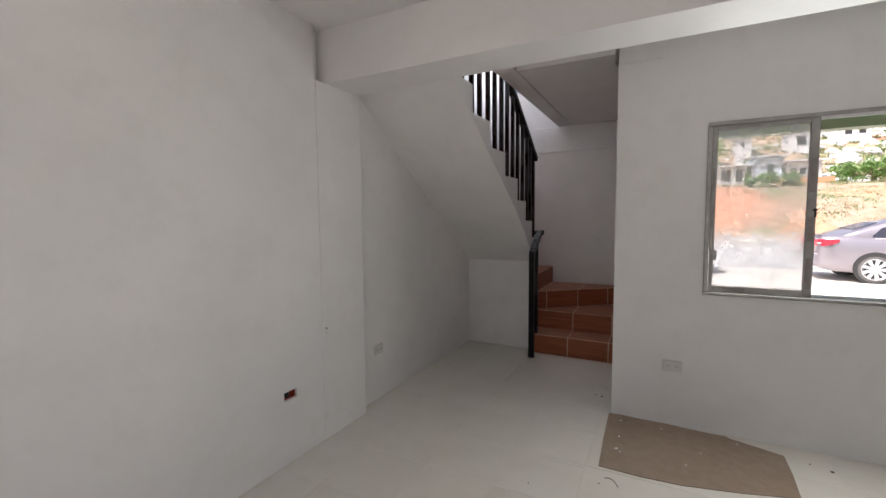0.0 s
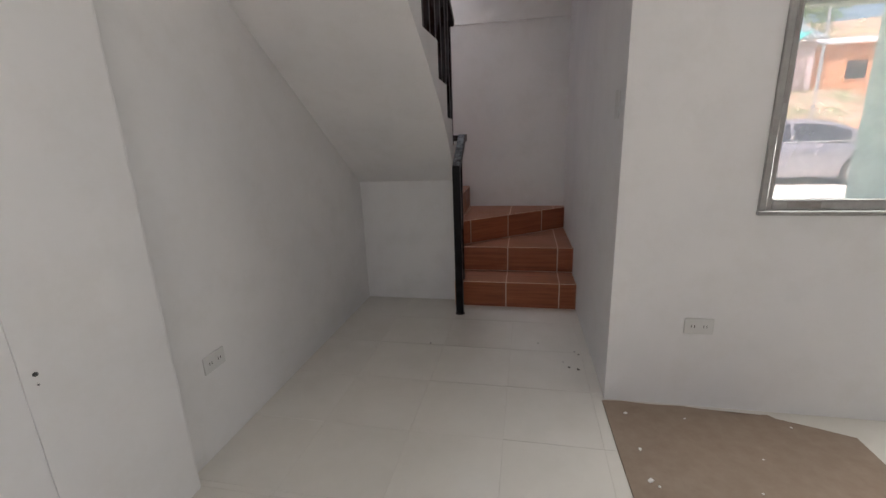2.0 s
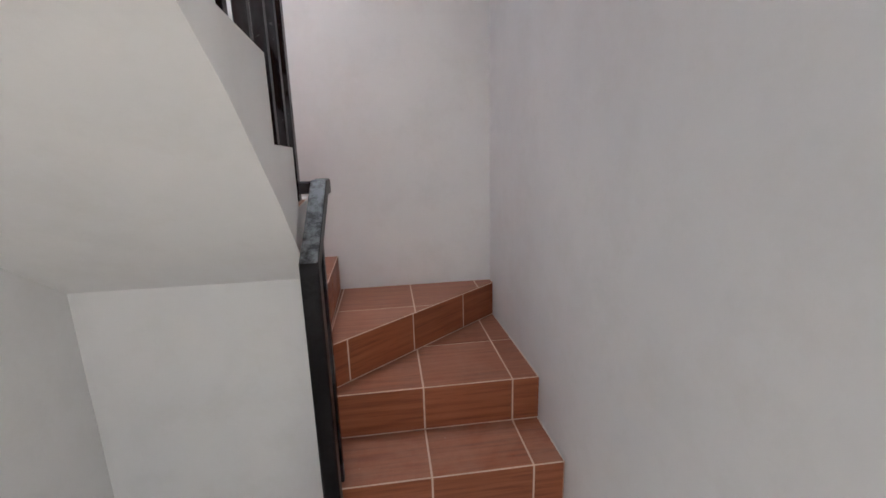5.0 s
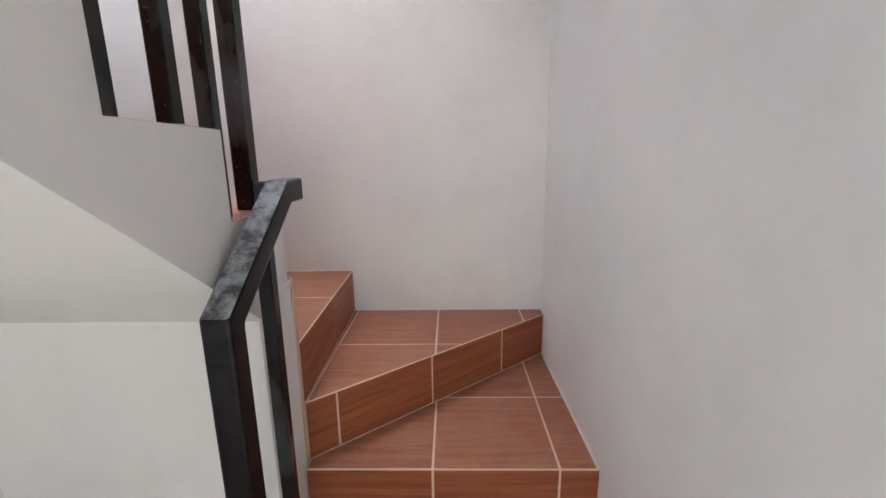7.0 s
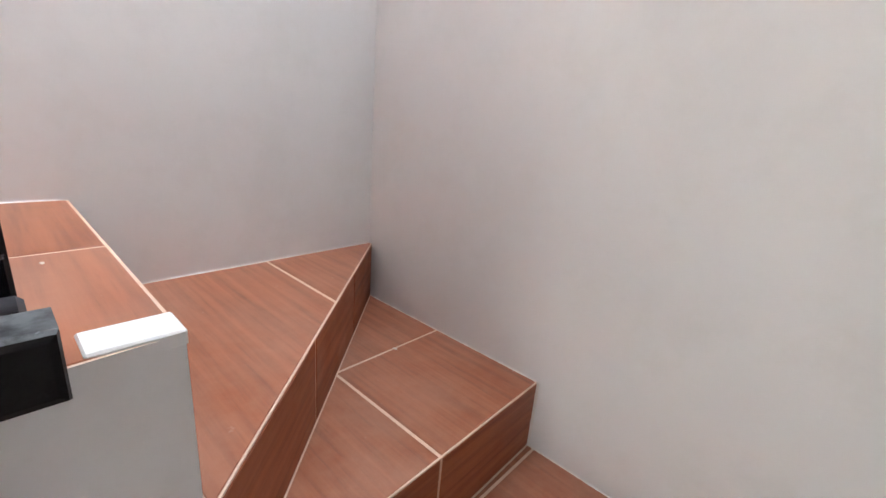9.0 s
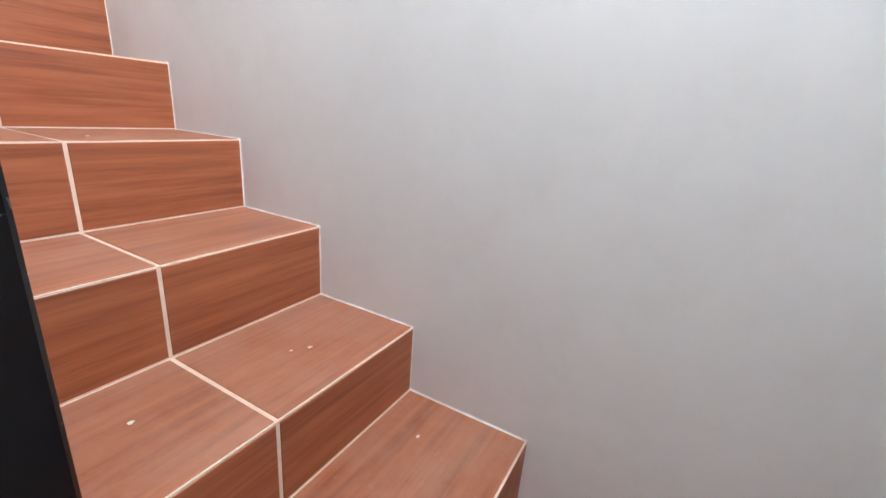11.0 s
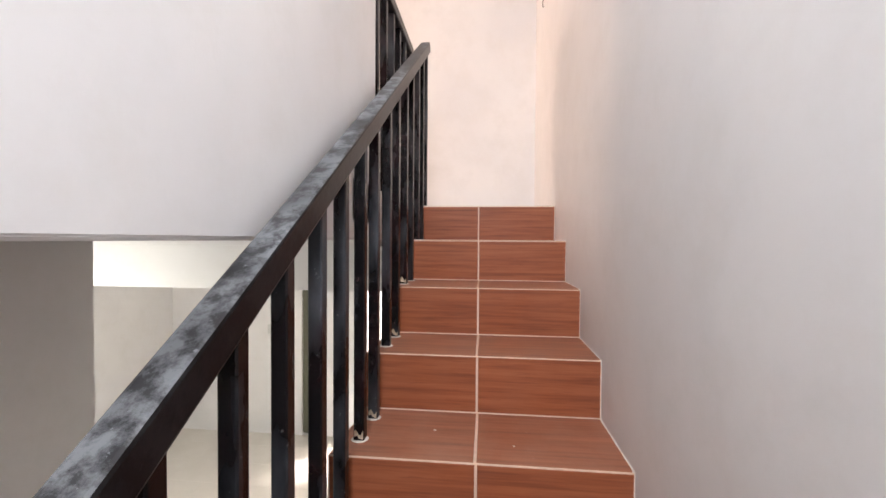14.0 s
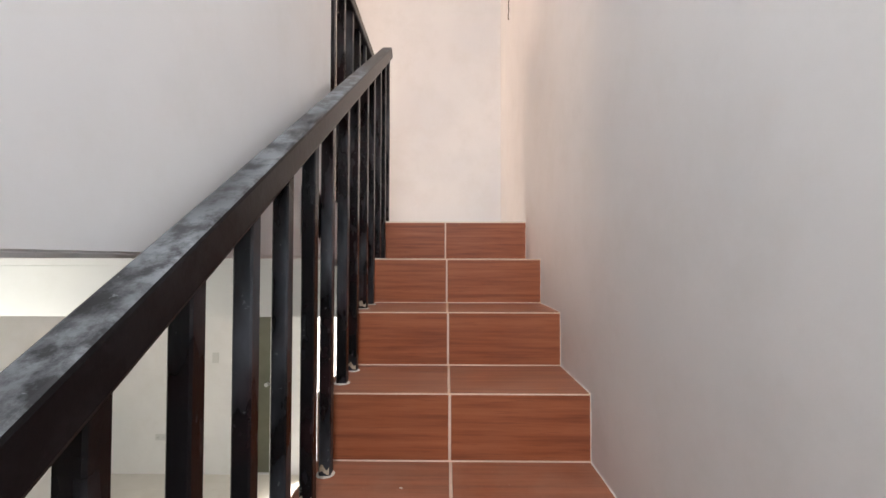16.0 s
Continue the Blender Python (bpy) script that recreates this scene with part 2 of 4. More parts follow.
# grassy soil for the slope: clay, dry grass and grey gravel by patches
GROUND, gnt, gb = material("soil_and_dry_grass", (0.3, 0.25, 0.15), 0.95)
gv = coords(gnt)
soil = ramp(gnt, noise_of(gnt, gv, 2.2, 8, 0.75), [(0.32, (0.28, 0.17, 0.11)), (0.50, (0.40, 0.27, 0.19)), (0.70, (0.48, 0.37, 0.30))])
grass = ramp(gnt, noise_of(gnt, gv, 5.0, 8, 0.75), [(0.32, (0.12, 0.16, 0.07)), (0.52, (0.21, 0.23, 0.13)), (0.70, (0.33, 0.31, 0.22))])
clay = ramp(gnt, noise_of(gnt, gv, 3.0, 8, 0.75), [(0.32, (0.40, 0.17, 0.10)), (0.52, (0.56, 0.28, 0.17)), (0.72, (0.68, 0.44, 0.32))])
gravel = ramp(gnt, noise_of(gnt, gv, 7.0, 8, 0.75), [(0.32, (0.32, 0.32, 0.32)), (0.50, (0.50, 0.49, 0.48)), (0.68, (0.66, 0.64, 0.62))])
gsep = gnt.nodes.new("ShaderNodeSeparateXYZ")
gnt.links.new(gv, gsep.inputs[0])


def edge(lo, hi, wobble):
    """0 below y = lo, 1 beyond y = hi, with a ragged border."""
    mp = gnt.nodes.new("ShaderNodeMapRange")
    mp.inputs["From Min"].default_value, mp.inputs["From Max"].default_value = lo + wobble / 2, hi + wobble / 2
    ad = gnt.nodes.new("ShaderNodeMath")
    ad.operation = "MULTIPLY_ADD"
    ad.inputs[1].default_value = wobble
    gnt.links.new(noise_of(gnt, gv, 0.7, 7, 0.7), ad.inputs[0])
    gnt.links.new(gsep.outputs["Y"], ad.inputs[2])
    gnt.links.new(ad.outputs[0], mp.inputs["Value"])
    return mp.outputs[0]


patch = ramp(gnt, noise_of(gnt, gv, 0.45, 7, 0.65), [(0.48, (0, 0, 0)), (0.62, (1, 1, 1))])
field = mix(gnt, patch, soil, grass)
dist = gnt.nodes.new("ShaderNodeVectorMath")
dist.operation = "DISTANCE"
dist.inputs[1].default_value = (3.6, 20.0, 2.0)
gnt.links.new(gv, dist.inputs[0])
wob = gnt.nodes.new("ShaderNodeMath")
wob.operation = "MULTIPLY_ADD"
wob.inputs[1].default_value = 3.0
gnt.links.new(noise_of(gnt, gv, 0.8, 6, 0.7), wob.inputs[0])
gnt.links.new(dist.outputs["Value"], wob.inputs[2])
heap = gnt.nodes.new("ShaderNodeMapRange")
heap.inputs["From Min"].default_value, heap.inputs["From Max"].default_value = 4.6, 3.4
gnt.links.new(wob.outputs[0], heap.inputs["Value"])
field = mix(gnt, heap.outputs[0], field, clay)
bare = ramp(gnt, noise_of(gnt, coords(gnt, (1.0, 1.0, 1.3)), 0.22, 6, 0.65), [(0.56, (0, 0, 0)), (0.62, (1, 1, 1))])
field = mix(gnt, bare, field, clay)
gnt.links.new(mix(gnt, edge(15.6, 17.2, 2.5), gravel, field), gb.inputs["Base Color"])
bump(gnt, gb, noise_of(gnt, gv, 6.0, 8, 0.7), 0.8, 0.08)


def mat_glass(name, haze):
    m = bpy.data.materials.new(name)
    m.use_nodes = True
    nt = m.node_tree
    nt.nodes.remove(nt.nodes["Principled BSDF"])
    tr = nt.nodes.new("ShaderNodeBsdfTransparent")
    gl = node(nt, "ShaderNodeBsdfGlossy", Roughness=0.03)
    di = nt.nodes.new("ShaderNodeBsdfTranslucent")
    di.inputs["Color"].default_value = (0.86, 0.89, 0.92, 1)
    fr = node(nt, "ShaderNodeFresnel", IOR=1.45)
    m1 = nt.nodes.new("ShaderNodeMixShader")
    nt.links.new(fr.outputs[0], m1.inputs[0])
    nt.links.new(tr.outputs[0], m1.inputs[1])
    nt.links.new(gl.outputs[0], m1.inputs[2])
    m2 = nt.nodes.new("ShaderNodeMixShader")
    v = coords(nt)
    nt.links.new(ramp(nt, noise_of(nt, v, 5.0, 5), [(0.3, (haze * 0.8,) * 3), (0.7, (haze * 1.2,) * 3)]), m2.inputs[0])
    nt.links.new(m1.outputs[0], m2.inputs[1])
    nt.links.new(di.outputs[0], m2.inputs[2])
    nt.links.new(m2.outputs[0], nt.nodes["Material Output"].inputs[0])
    return m


DUSTY_GLASS = mat_glass("dusty_window_glass", 0.30)


# ---- mesh helpers ----
def link(name, bm, mats, parent=None, label="", at=None):
    me = bpy.data.meshes.new(name)
    bmesh.ops.recalc_face_normals(bm, faces=bm.faces)
    bm.to_mesh(me)
    bm.free()
    for m in mats if isinstance(mats, (list, tuple)) else [mats]:
        me.materials.append(m)
    ob = new(name, me)
    if at is not None:
        ob.matrix_basis = at
    if parent:
        ob.parent = parent
    if label:
        ob["label"] = label
    return ob


def part(name, bm, mat, parent, label=""):
    return link(name, bm, mat, parent, label)


def thing(name, at, label, category, group="", kind=""):
    e = new(name)
    e.empty_display_size = 0.1
    e.matrix_basis = Matrix.Translation(at)
    return tagged(e, label, category, group, kind)


def add_box(bm, x0, y0, z0, x1, y1, z1, mat=0):
    vs = [bm.verts.new((x, y, z)) for z in (z0, z1) for x, y in ((x0, y0), (x1, y0), (x1, y1), (x0, y1))]
    for f in ((0, 3, 2, 1), (4, 5, 6, 7), (0, 1, 5, 4), (1, 2, 6, 5), (2, 3, 7, 6), (3, 0, 4, 7)):
        bm.faces.new([vs[k] for k in f]).material_index = mat
    return vs


def box_bm(*c, bevel=0.0, seg=1):
    bm = bmesh.new()
    add_box(bm, *c)
    if bevel:
        bmesh.ops.bevel(bm, geom=bm.edges[:], offset=bevel, segments=seg, affect="EDGES", profile=0.5)
    return bm


def add_prism(bm, poly, z0, z1):
    """A flat convex polygon in x and y, drawn up from z0 to z1."""
    lo = [bm.verts.new((x, y, z0)) for x, y in poly]
    hi = [bm.verts.new((x, y, z1)) for x, y in poly]
    n = len(poly)
    bm.faces.new(lo[::-1])
    bm.faces.new(hi)
    for k in range(n):
        bm.faces.new((lo[k], lo[(k + 1) % n], hi[(k + 1) % n], hi[k]))


def add_cyl(bm, centre, axis, r, h, seg=16, r2=None):
    m = Vector((0, 0, 1)).rotation_difference(Vector(axis)).to_matrix().to_4x4()
    bmesh.ops.create_cone(bm, cap_ends=True, segments=seg, radius1=r, radius2=r if r2 is None else r2, depth=h,
                          matrix=Matrix.Translation(centre) @ m)


def wall_bm(axis, u0, u1, t0, t1, z0, z1, holes=()):
    """A wall along x or y, from t0 to t1 thick, with holes (u0, u1, z0, z1) through it."""
    us = sorted({u0, u1, *(h[0] for h in holes), *(h[1] for h in holes)})
    zs = sorted({z0, z1, *(h[2] for h in holes), *(h[3] for h in holes)})
    bm = bmesh.new()
    for a, b in zip(us, us[1:]):
        for c, d in zip(zs, zs[1:]):
            if any(h[0] <= a and b <= h[1] and h[2] <= c and d <= h[3] for h in holes):
                continue
            if axis == "x":
                add_box(bm, a, t0, c, b, t1, d)
            else:
                add_box(bm, t0, a, c, t1, b, d)
    # weld the blocks and take out the faces between them
    bmesh.ops.remove_doubles(bm, verts=bm.verts, dist=1e-5)
    bm.verts.index_update()
    shared = collections.defaultdict(list)
    for f in bm.faces:
        shared[frozenset(v.index for v in f.verts)].append(f)
    inner = [f for fs in shared.values() if len(fs) > 1 for f in fs]
    bmesh.ops.delete(bm, geom=inner, context="FACES")
    return bm


def structure(name, bm, mat, label):
    return tagged(link(name, bm, mat), label, kind="structure")


# ---- the shell of the house ----
CEILING, UPPER, TOP = 2.475, 2.60, 5.0
ROOM_X, ROOM_Y, FRONT, BACK, ALC, ALCF = 4.3, -4.85, -1.13, 0.972, 1.571, 1.59

def alcove_bm():
    bm = bmesh.new()
    add_prism(bm, [(ALCF, FRONT + 0.15), (1.72, FRONT + 0.15), (1.72, BACK), (ALC - 0.017, BACK)], -0.2, 2.56)
    return bm


structure("wall_left", wall_bm("y", -5.0, 1.12, -0.2, 0.0, -0.2, TOP), WALL, "white painted plaster party wall beside the stairs")
BOX_Y0, BOX_Y1, BOX_Z0, BOX_Z1 = -2.595, -2.505, 0.357, 0.407
lin = wall_bm("y", ROOM_Y, -2.29, 0.0, 0.06, 0.0, CEILING, [(BOX_Y0, BOX_Y1, BOX_Z0, BOX_Z1)])
structure("wall_left_lining", lin, WALL, "white painted plaster wall with an open outlet hole")
pil = box_bm(0.0, -2.29, 0.0, 0.065, -1.88, 2.165)
bmesh.ops.bevel(pil, geom=[e for e in pil.edges if all(v.co.x > 0.05 and v.co.y > -2.0 for v in e.verts)], offset=0.018, segments=4, affect="EDGES", profile=0.5)
structure("pilaster", pil, WALL, "white plastered pilaster under the ceiling beam")
structure("wall_back", wall_bm("x", 0.0, 1.72, BACK, 1.12, -0.2, TOP, [(0.08, 0.66, 2.88, 4.42)]), WALL, "white painted back wall of the stairwell")
structure("beam_back", box_bm(0.0, BACK - 0.014, 2.125, ALC, BACK, 2.42, bevel=0.004), WALL, "white plastered beam line on the back wall")
structure("wall_alcove", alcove_bm(), WALL, "white painted side wall of the stair alcove")
structure("wall_front", wall_bm("x", ALCF, ROOM_X, FRONT, FRONT + 0.15, -0.2, 2.56, [(2.112, 3.16, 0.885, 1.905)]), WALL,
          "white painted front wall with the sliding window")
structure("wall_front_outside", wall_bm("x", 1.722, ROOM_X, FRONT + 0.152, FRONT + 0.172, -0.2, 2.6, [(2.112, 3.16, 0.885, 1.905)]), GREEN,
          "mint green outside face of the front wall")
structure("wall_right", wall_bm("y", ROOM_Y, FRONT, ROOM_X, ROOM_X + 0.15, -0.2, CEILING), WALL, "white painted side wall of the living room")
structure("wall_rear", wall_bm("x", 0.0, ROOM_X, ROOM_Y - 0.15, ROOM_Y, -0.2, CEILING, [(0.98, 1.88, 0.0, 2.05), (2.38, 2.60, 0.0, 2.05)]), WALL,
          "white painted rear wall with an open doorway")

ceil_bm = bmesh.new()
add_box(ceil_bm, 0.0, -5.0, CEILING, ROOM_X + 0.15, -2.186, UPPER)
add_box(ceil_bm, 0.75, -2.186, CEILING, ROOM_X + 0.15, FRONT - 0.002, UPPER)
add_box(ceil_bm, 0.90, FRONT + 0.152, 2.56, ROOM_X, BACK, 2.66)
add_box(ceil_bm, 0.902, FRONT + 0.152, 2.421, ALC - 0.018, BACK - 0.016, 2.559)
structure("ceiling", ceil_bm, CEIL, "white painted concrete ceiling slab")
beam_bm = bmesh.new()
bp = [(-2.205, 2.165), (-1.925, 2.165), (-1.925, 2.385), (-2.188, 2.385), (-2.188, CEILING), (-2.205, CEILING)]
ra, rb = ([beam_bm.verts.new((x, y, z)) for y, z in bp] for x in (0.0, ROOM_X))
beam_bm.faces.new(ra)
beam_bm.faces.new(rb[::-1])
for k in range(6):
    beam_bm.faces.new((ra[k], rb[k], rb[(k + 1) % 6], ra[(k + 1) % 6]))
add_box(beam_bm, 0.92, -2.187, 2.386, ROOM_X, -1.926, CEILING - 0.001)
structure("beam_room", beam_bm, CEIL, "white plastered ceiling beam across the room")
structure("beam_alcove", box_bm(0.902, FRONT - 0.0, 2.417, ALC, FRONT + 0.15, 2.56, bevel=0.003), CEIL, "white plastered beam over the alcove mouth")
structure("beam_stairwell", box_bm(0.752, FRONT, 2.417, 0.9, BACK - 0.016, 2.66, bevel=0.004), CEIL, "white plastered beam along the stairwell edge")
structure("slab_edge", box_bm(0.752, -1.92, 2.417, 0.9, FRONT - 0.002, UPPER - 0.002), CEIL, "white plastered slab edge of the stairwell")
structure("beam_stub", box_bm(ALCF + 0.002, FRONT - 0.005, 2.345, 1.855, FRONT, 2.47, bevel=0.002), WALL, "white plaster patch under the beam")
# upstairs
structure("wall_stairwell", box_bm(0.75, -1.385, 2.42, 0.87, BACK, TOP, bevel=0.004), WALL, "white painted wall above the stairwell edge")
structure("wall_landing", wall_bm("x", 0.0, ROOM_X, -3.30, -3.15, UPPER, TOP), WALL, "white painted end wall of the landing")
structure("wall_hall", wall_bm("x", 0.87, ROOM_X, -1.385, -1.26, UPPER, TOP), WALL, "white painted wall along the upper hall")
structure("wall_hall_right", wall_bm("y", -3.15, -1.385, ROOM_X, ROOM_X + 0.15, UPPER, TOP, [(-2.95, -1.65, 3.3, 4.5)]), WALL,
          "white painted hall wall with a window opening")
structure("ceiling_upper", box_bm(-0.2, -3.30, TOP, ROOM_X + 0.15, 1.12, TOP + 0.1), CEIL, "white painted ceiling of the upper floor")
structure("floor_upper", box_bm(0.0, -3.15, UPPER, ROOM_X, -2.186, UPPER + 0.004), FLOOR_TILE, "cream tiled upper landing floor")
structure("floor_hall", box_bm(0.9, -2.186, UPPER, ROOM_X, -1.385, UPPER + 0.004), FLOOR_TILE, "cream tiled upper hall floor")

structure("wall_upper_side", wall_bm("y", -1.26, 1.12, 1.72, 1.87, 2.66, TOP), WALL, "white painted upper side wall of the house")
structure("wall_upper_back", wall_bm("x", 0.87, 1.72, 1.0, 1.12, TOP - 0.01, TOP), WALL, "white painted strip above the back wall")

# ---- doors of the rear wall ----
door = thing("door_1", (2.49, ROOM_Y - 0.05, 0), "closed dark olive door in the rear wall", "door", kind="structure")


def place(ob, parent):
    """Keep a child built in world places where it is under its parent."""
    ob.parent = parent
    ob.matrix_parent_inverse = parent.matrix_basis.inverted()
    return ob


def wpart(name, bm, mat, parent, label=""):
    return place(link(name, bm, mat, None, label), parent)


wpart("door_leaf", box_bm(2.385, ROOM_Y - 0.07, 0.01, 2.595, ROOM_Y - 0.03, 2.045, bevel=0.004), DOOR, door)
knob = bmesh.new()
add_cyl(knob, (2.42, ROOM_Y - 0.01, 1.0), (0, 1, 0), 0.022, 0.05)
wpart("door_knob", knob, STEEL, door, "round steel knob")
frame1 = thing("door_frame", (1.43, ROOM_Y, 0), "white door frame round the open rear doorway", "door frame", kind="structure")
for nm, c in (("jamb", (0.94, ROOM_Y - 0.02, 0, 0.98, ROOM_Y + 0.012, 2.09)), ("jamb", (1.88, ROOM_Y - 0.02, 0, 1.92, ROOM_Y + 0.012, 2.09)),
              ("head", (0.98, ROOM_Y - 0.02, 2.05, 1.88, ROOM_Y + 0.012, 2.09))):
    if nm == "jamb":
        wpart(nm, box_bm(c[0], ROOM_Y, 0.002, c[3], c[4], c[5], bevel=0.003), PLASTIC, frame1)
    else:
        wpart(nm, box_bm(c[0], ROOM_Y, c[2], c[3], c[4], c[5], bevel=0.003), PLASTIC, frame1)

# ---- sliding window ----
win = thing("window_1", (2.62, FRONT + 0.03, 0.885), "grey aluminium sliding window with dusty glass, half open", "window", kind="structure")
WX0, WX1, WZ0, WZ1 = 2.112, 3.16, 0.885, 1.905
Y0, Y1 = FRONT - 0.012, FRONT + 0.075
wpart("window_sill", box_bm(WX0 - 0.012, Y0 - 0.004, WZ0 - 0.014, WX1 + 0.012, Y1, WZ0 + 0.004, bevel=0.003), ALU, win)
wpart("window_head", box_bm(WX0 - 0.01, Y0, WZ1 - 0.012, WX1 + 0.01, Y1, WZ1 + 0.012, bevel=0.003), ALU, win)
wpart("window_jamb", box_bm(WX0 - 0.01, Y0, WZ0 + 0.004, WX0 + 0.016, Y1, WZ1 - 0.012, bevel=0.003), ALU, win)
wpart("window_jamb", box_bm(WX1 - 0.016, Y0, WZ0 + 0.004, WX1 + 0.01, Y1, WZ1 - 0.012, bevel=0.003), ALU, win)


def sash(x0, x1, y):
    s = new("sash")
    place(tagged(s), win)
    z0, z1, w, v, d = WZ0 + 0.004, WZ1 - 0.012, 0.042, 0.026, 0.022
    for nm, c in (("stile", (x0, z0, x0 + v, z1)), ("stile", (x1 - w, z0, x1, z1)), ("rail", (x0 + v, z0, x1 - w, z0 + w)), ("rail", (x0 + v, z1 - v, x1 - w, z1))):
        o = link(nm, box_bm(c[0], y - d / 2, c[1], c[2], y + d / 2, c[3], bevel=0.003), ALU)
        place(o, s)
        o.matrix_parent_inverse = Matrix.Identity(4)
        t = bmesh.new()
        L = max(c[2] - c[0], c[3] - c[1])
        k = 0.05
        while k < L - 0.15:
            ln = random.uniform(0.08, 0.2)
            a = k
            if nm == "stile":
                add_box(t, c[0] + 0.006, y - d / 2 - 0.0012, c[1] + a, c[2] - 0.008, y - d / 2 - 0.0002, c[1] + a + ln)
            else:
                add_box(t, c[0] + a, y - d / 2 - 0.0012, c[1] + 0.006, c[0] + a + ln, y - d / 2 - 0.0002, c[3] - 0.008)
            k += ln + random.uniform(0.05, 0.2)
        if len(t.verts):
            o = link("tape_residue", t, ALU_TAPE)
            place(o, s)
            o.matrix_parent_inverse = Matrix.Identity(4)
        else:
            t.free()
    g = link("pane", box_bm(x0 + v, y - 0.0025, z0 + w, x1 - w, y + 0.0025, z1 - v), DUSTY_GLASS)
    g.visible_shadow = False
    place(g, s)
    g.matrix_parent_inverse = Matrix.Identity(4)
    return s


s1 = sash(WX0 + 0.016, 2.628, FRONT + 0.015)
s1.matrix_basis = win.matrix_basis.inverted() @ Matrix.Identity(4)
s1.matrix_parent_inverse = Matrix.Identity(4)
latch = bmesh.new()
add_cyl(latch, (2.621, FRONT - 0.002, 1.385), (0, 1, 0), 0.009, 0.014, 12)
add_box(latch, 2.616, FRONT - 0.014, 1.345, 2.626, FRONT - 0.008, 1.388)
wpart("latch", latch, SLOT, win, "small dark latch")
upw = thing("window_2", (0.37, BACK + 0.05, 3.05), "aluminium window high above the stairs", "window", kind="structure")
for c in ((0.08, 2.88, 0.12, 4.42), (0.62, 2.88, 0.66, 4.42), (0.12, 2.88, 0.62, 2.92), (0.12, 4.38, 0.62, 4.42)):
    wpart("window_frame", box_bm(c[0], BACK + 0.06, c[1], c[2], BACK + 0.10, c[3], bevel=0.003), ALU, upw)

# ---- staircase ----
ZS = [0.19 * k for k in range(6)] + [1.155] + [1.14 + 0.1825 * k for k in range(1, 9)]
NY = {6: 0.214, 7: -0.082, 8: -0.372, 9: -0.659, 10: -0.954, 11: -1.256, 12: -1.557, 13: -1.857, 14: -2.182}
IX, IY = 0.712, 0.226
JOINT = {6: 0.372, 7: 0.377, 8: 0.376, 9: 0.373, 10: 0.3785, 11: 0.383, 12: 0.387, 13: 0.392, 14: 0.399}


def side_x(y):
    """The open side of the flight, which flares out over its lowest steps."""
    pts = ((0.3, 0.703), (0.214, 0.703), (-0.082, 0.728), (-0.372, 0.750), (-0.659, 0.762), (-0.954, 0.755), (-1.4, 0.738), (-9, 0.738))
    for (y0, x0), (y1, x1) in zip(pts, pts[1:]):
        if y >= y1:
            return x0 + (x1 - x0) * (y - y0) / (y1 - y0)


stairs = thing("staircase", (0.75, 0.2, 0), "winding staircase clad in red-brown wood-grain tiles with cream grout", "stairs", kind="structure")

body = bmesh.new()
TB = 0.0012
CREASE = 0.028


def soffit_z(y):
    """The sloping underside of the flight."""
    return 0.905 + (2.275 - 0.905) * (CREASE - y) / (CREASE + 1.93) if y < CREASE else 0.905


cuts = sorted({NY[k] for k in range(6, 15)} | {CREASE, -1.93, NY[14] - 0.004}, reverse=True)
rows = []
for y in cuts:
    zt = [ZS[k] - TB for k in range(6, 15) if y <= NY[k]]
    zb = soffit_z(y) if y >= -1.93 else 2.275 + (2.40 - 2.275) * (-1.93 - y) / (NY[14] * -1 + 0.004 - 1.93)
    here, before = max(zt), max(zt[:-1], default=0.905)
    rows.append([[body.verts.new((x, y, z)) for z in (zb, before, here)] for x in (0.0, side_x(y))])
last = len(cuts) - 1
arris = []
for i, ((a0, b0), (a1, b1)) in enumerate(zip(rows, rows[1:])):
    step = cuts[i + 1] in NY.values()
    top = 1 if step else 2
    body.faces.new((b0[0], b1[0], b1[top], b0[2]))
    body.faces.new((a0[0], a0[2], a1[top], a1[0]))
    f = body.faces.new((a0[0], a1[0], b1[0], b0[0]))
    body.faces.new((a0[2], b0[2], b1[top], a1[top])).material_index = 1
    if step:
        body.faces.new((a1[1], b1[1], b1[2], a1[2])).material_index = 1
    if cuts[i + 1] >= -1.93 and cuts[i] <= CREASE:
        arris.append(next(e for e in f.edges if b0[0] in e.verts and b1[0] in e.verts))
for i in (0, last):
    a, b = rows[i]
    body.faces.new((a[0], b[0], b[2], a[2]))
bmesh.ops.remove_doubles(body, verts=body.verts, dist=1e-5)
add_box(body, 0.0, 0.022, 0.0, IX - 0.004, NY[6], 0.942)
wpart("flight", body, [WALL, GROUT], stairs, "white plastered flight with cream grout on its steps")

TREADS = {
    1: [(IX, -0.083), (ALC, -0.083), (ALC - 0.006, 0.186), (IX, 0.186)],
    2: [(IX, 0.186), (ALC - 0.006, 0.186), (ALC - 0.016, 0.912), (IX, IY)],
    3: [(IX, IY), (ALC - 0.016, 0.912), (ALC - 0.017, BACK), (0.695, BACK)],
    4: [(IX, IY), (0.695, BACK), (0.012, BACK)],
    5: [(IX, NY[6]), (IX, IY), (0.012, BACK), (0.0, BACK), (0.0, NY[6])],
}
for k in range(6, 14):
    TREADS[k] = [(0.0, NY[k]), (0.0, NY[k + 1]), (side_x(NY[k + 1]), NY[k + 1]), (side_x(NY[k]), NY[k])]
core = bmesh.new()
for k in range(1, 6):
    add_prism(core, TREADS[k], 0.0 if k < 4 else 0.3, ZS[k] - 0.0012)
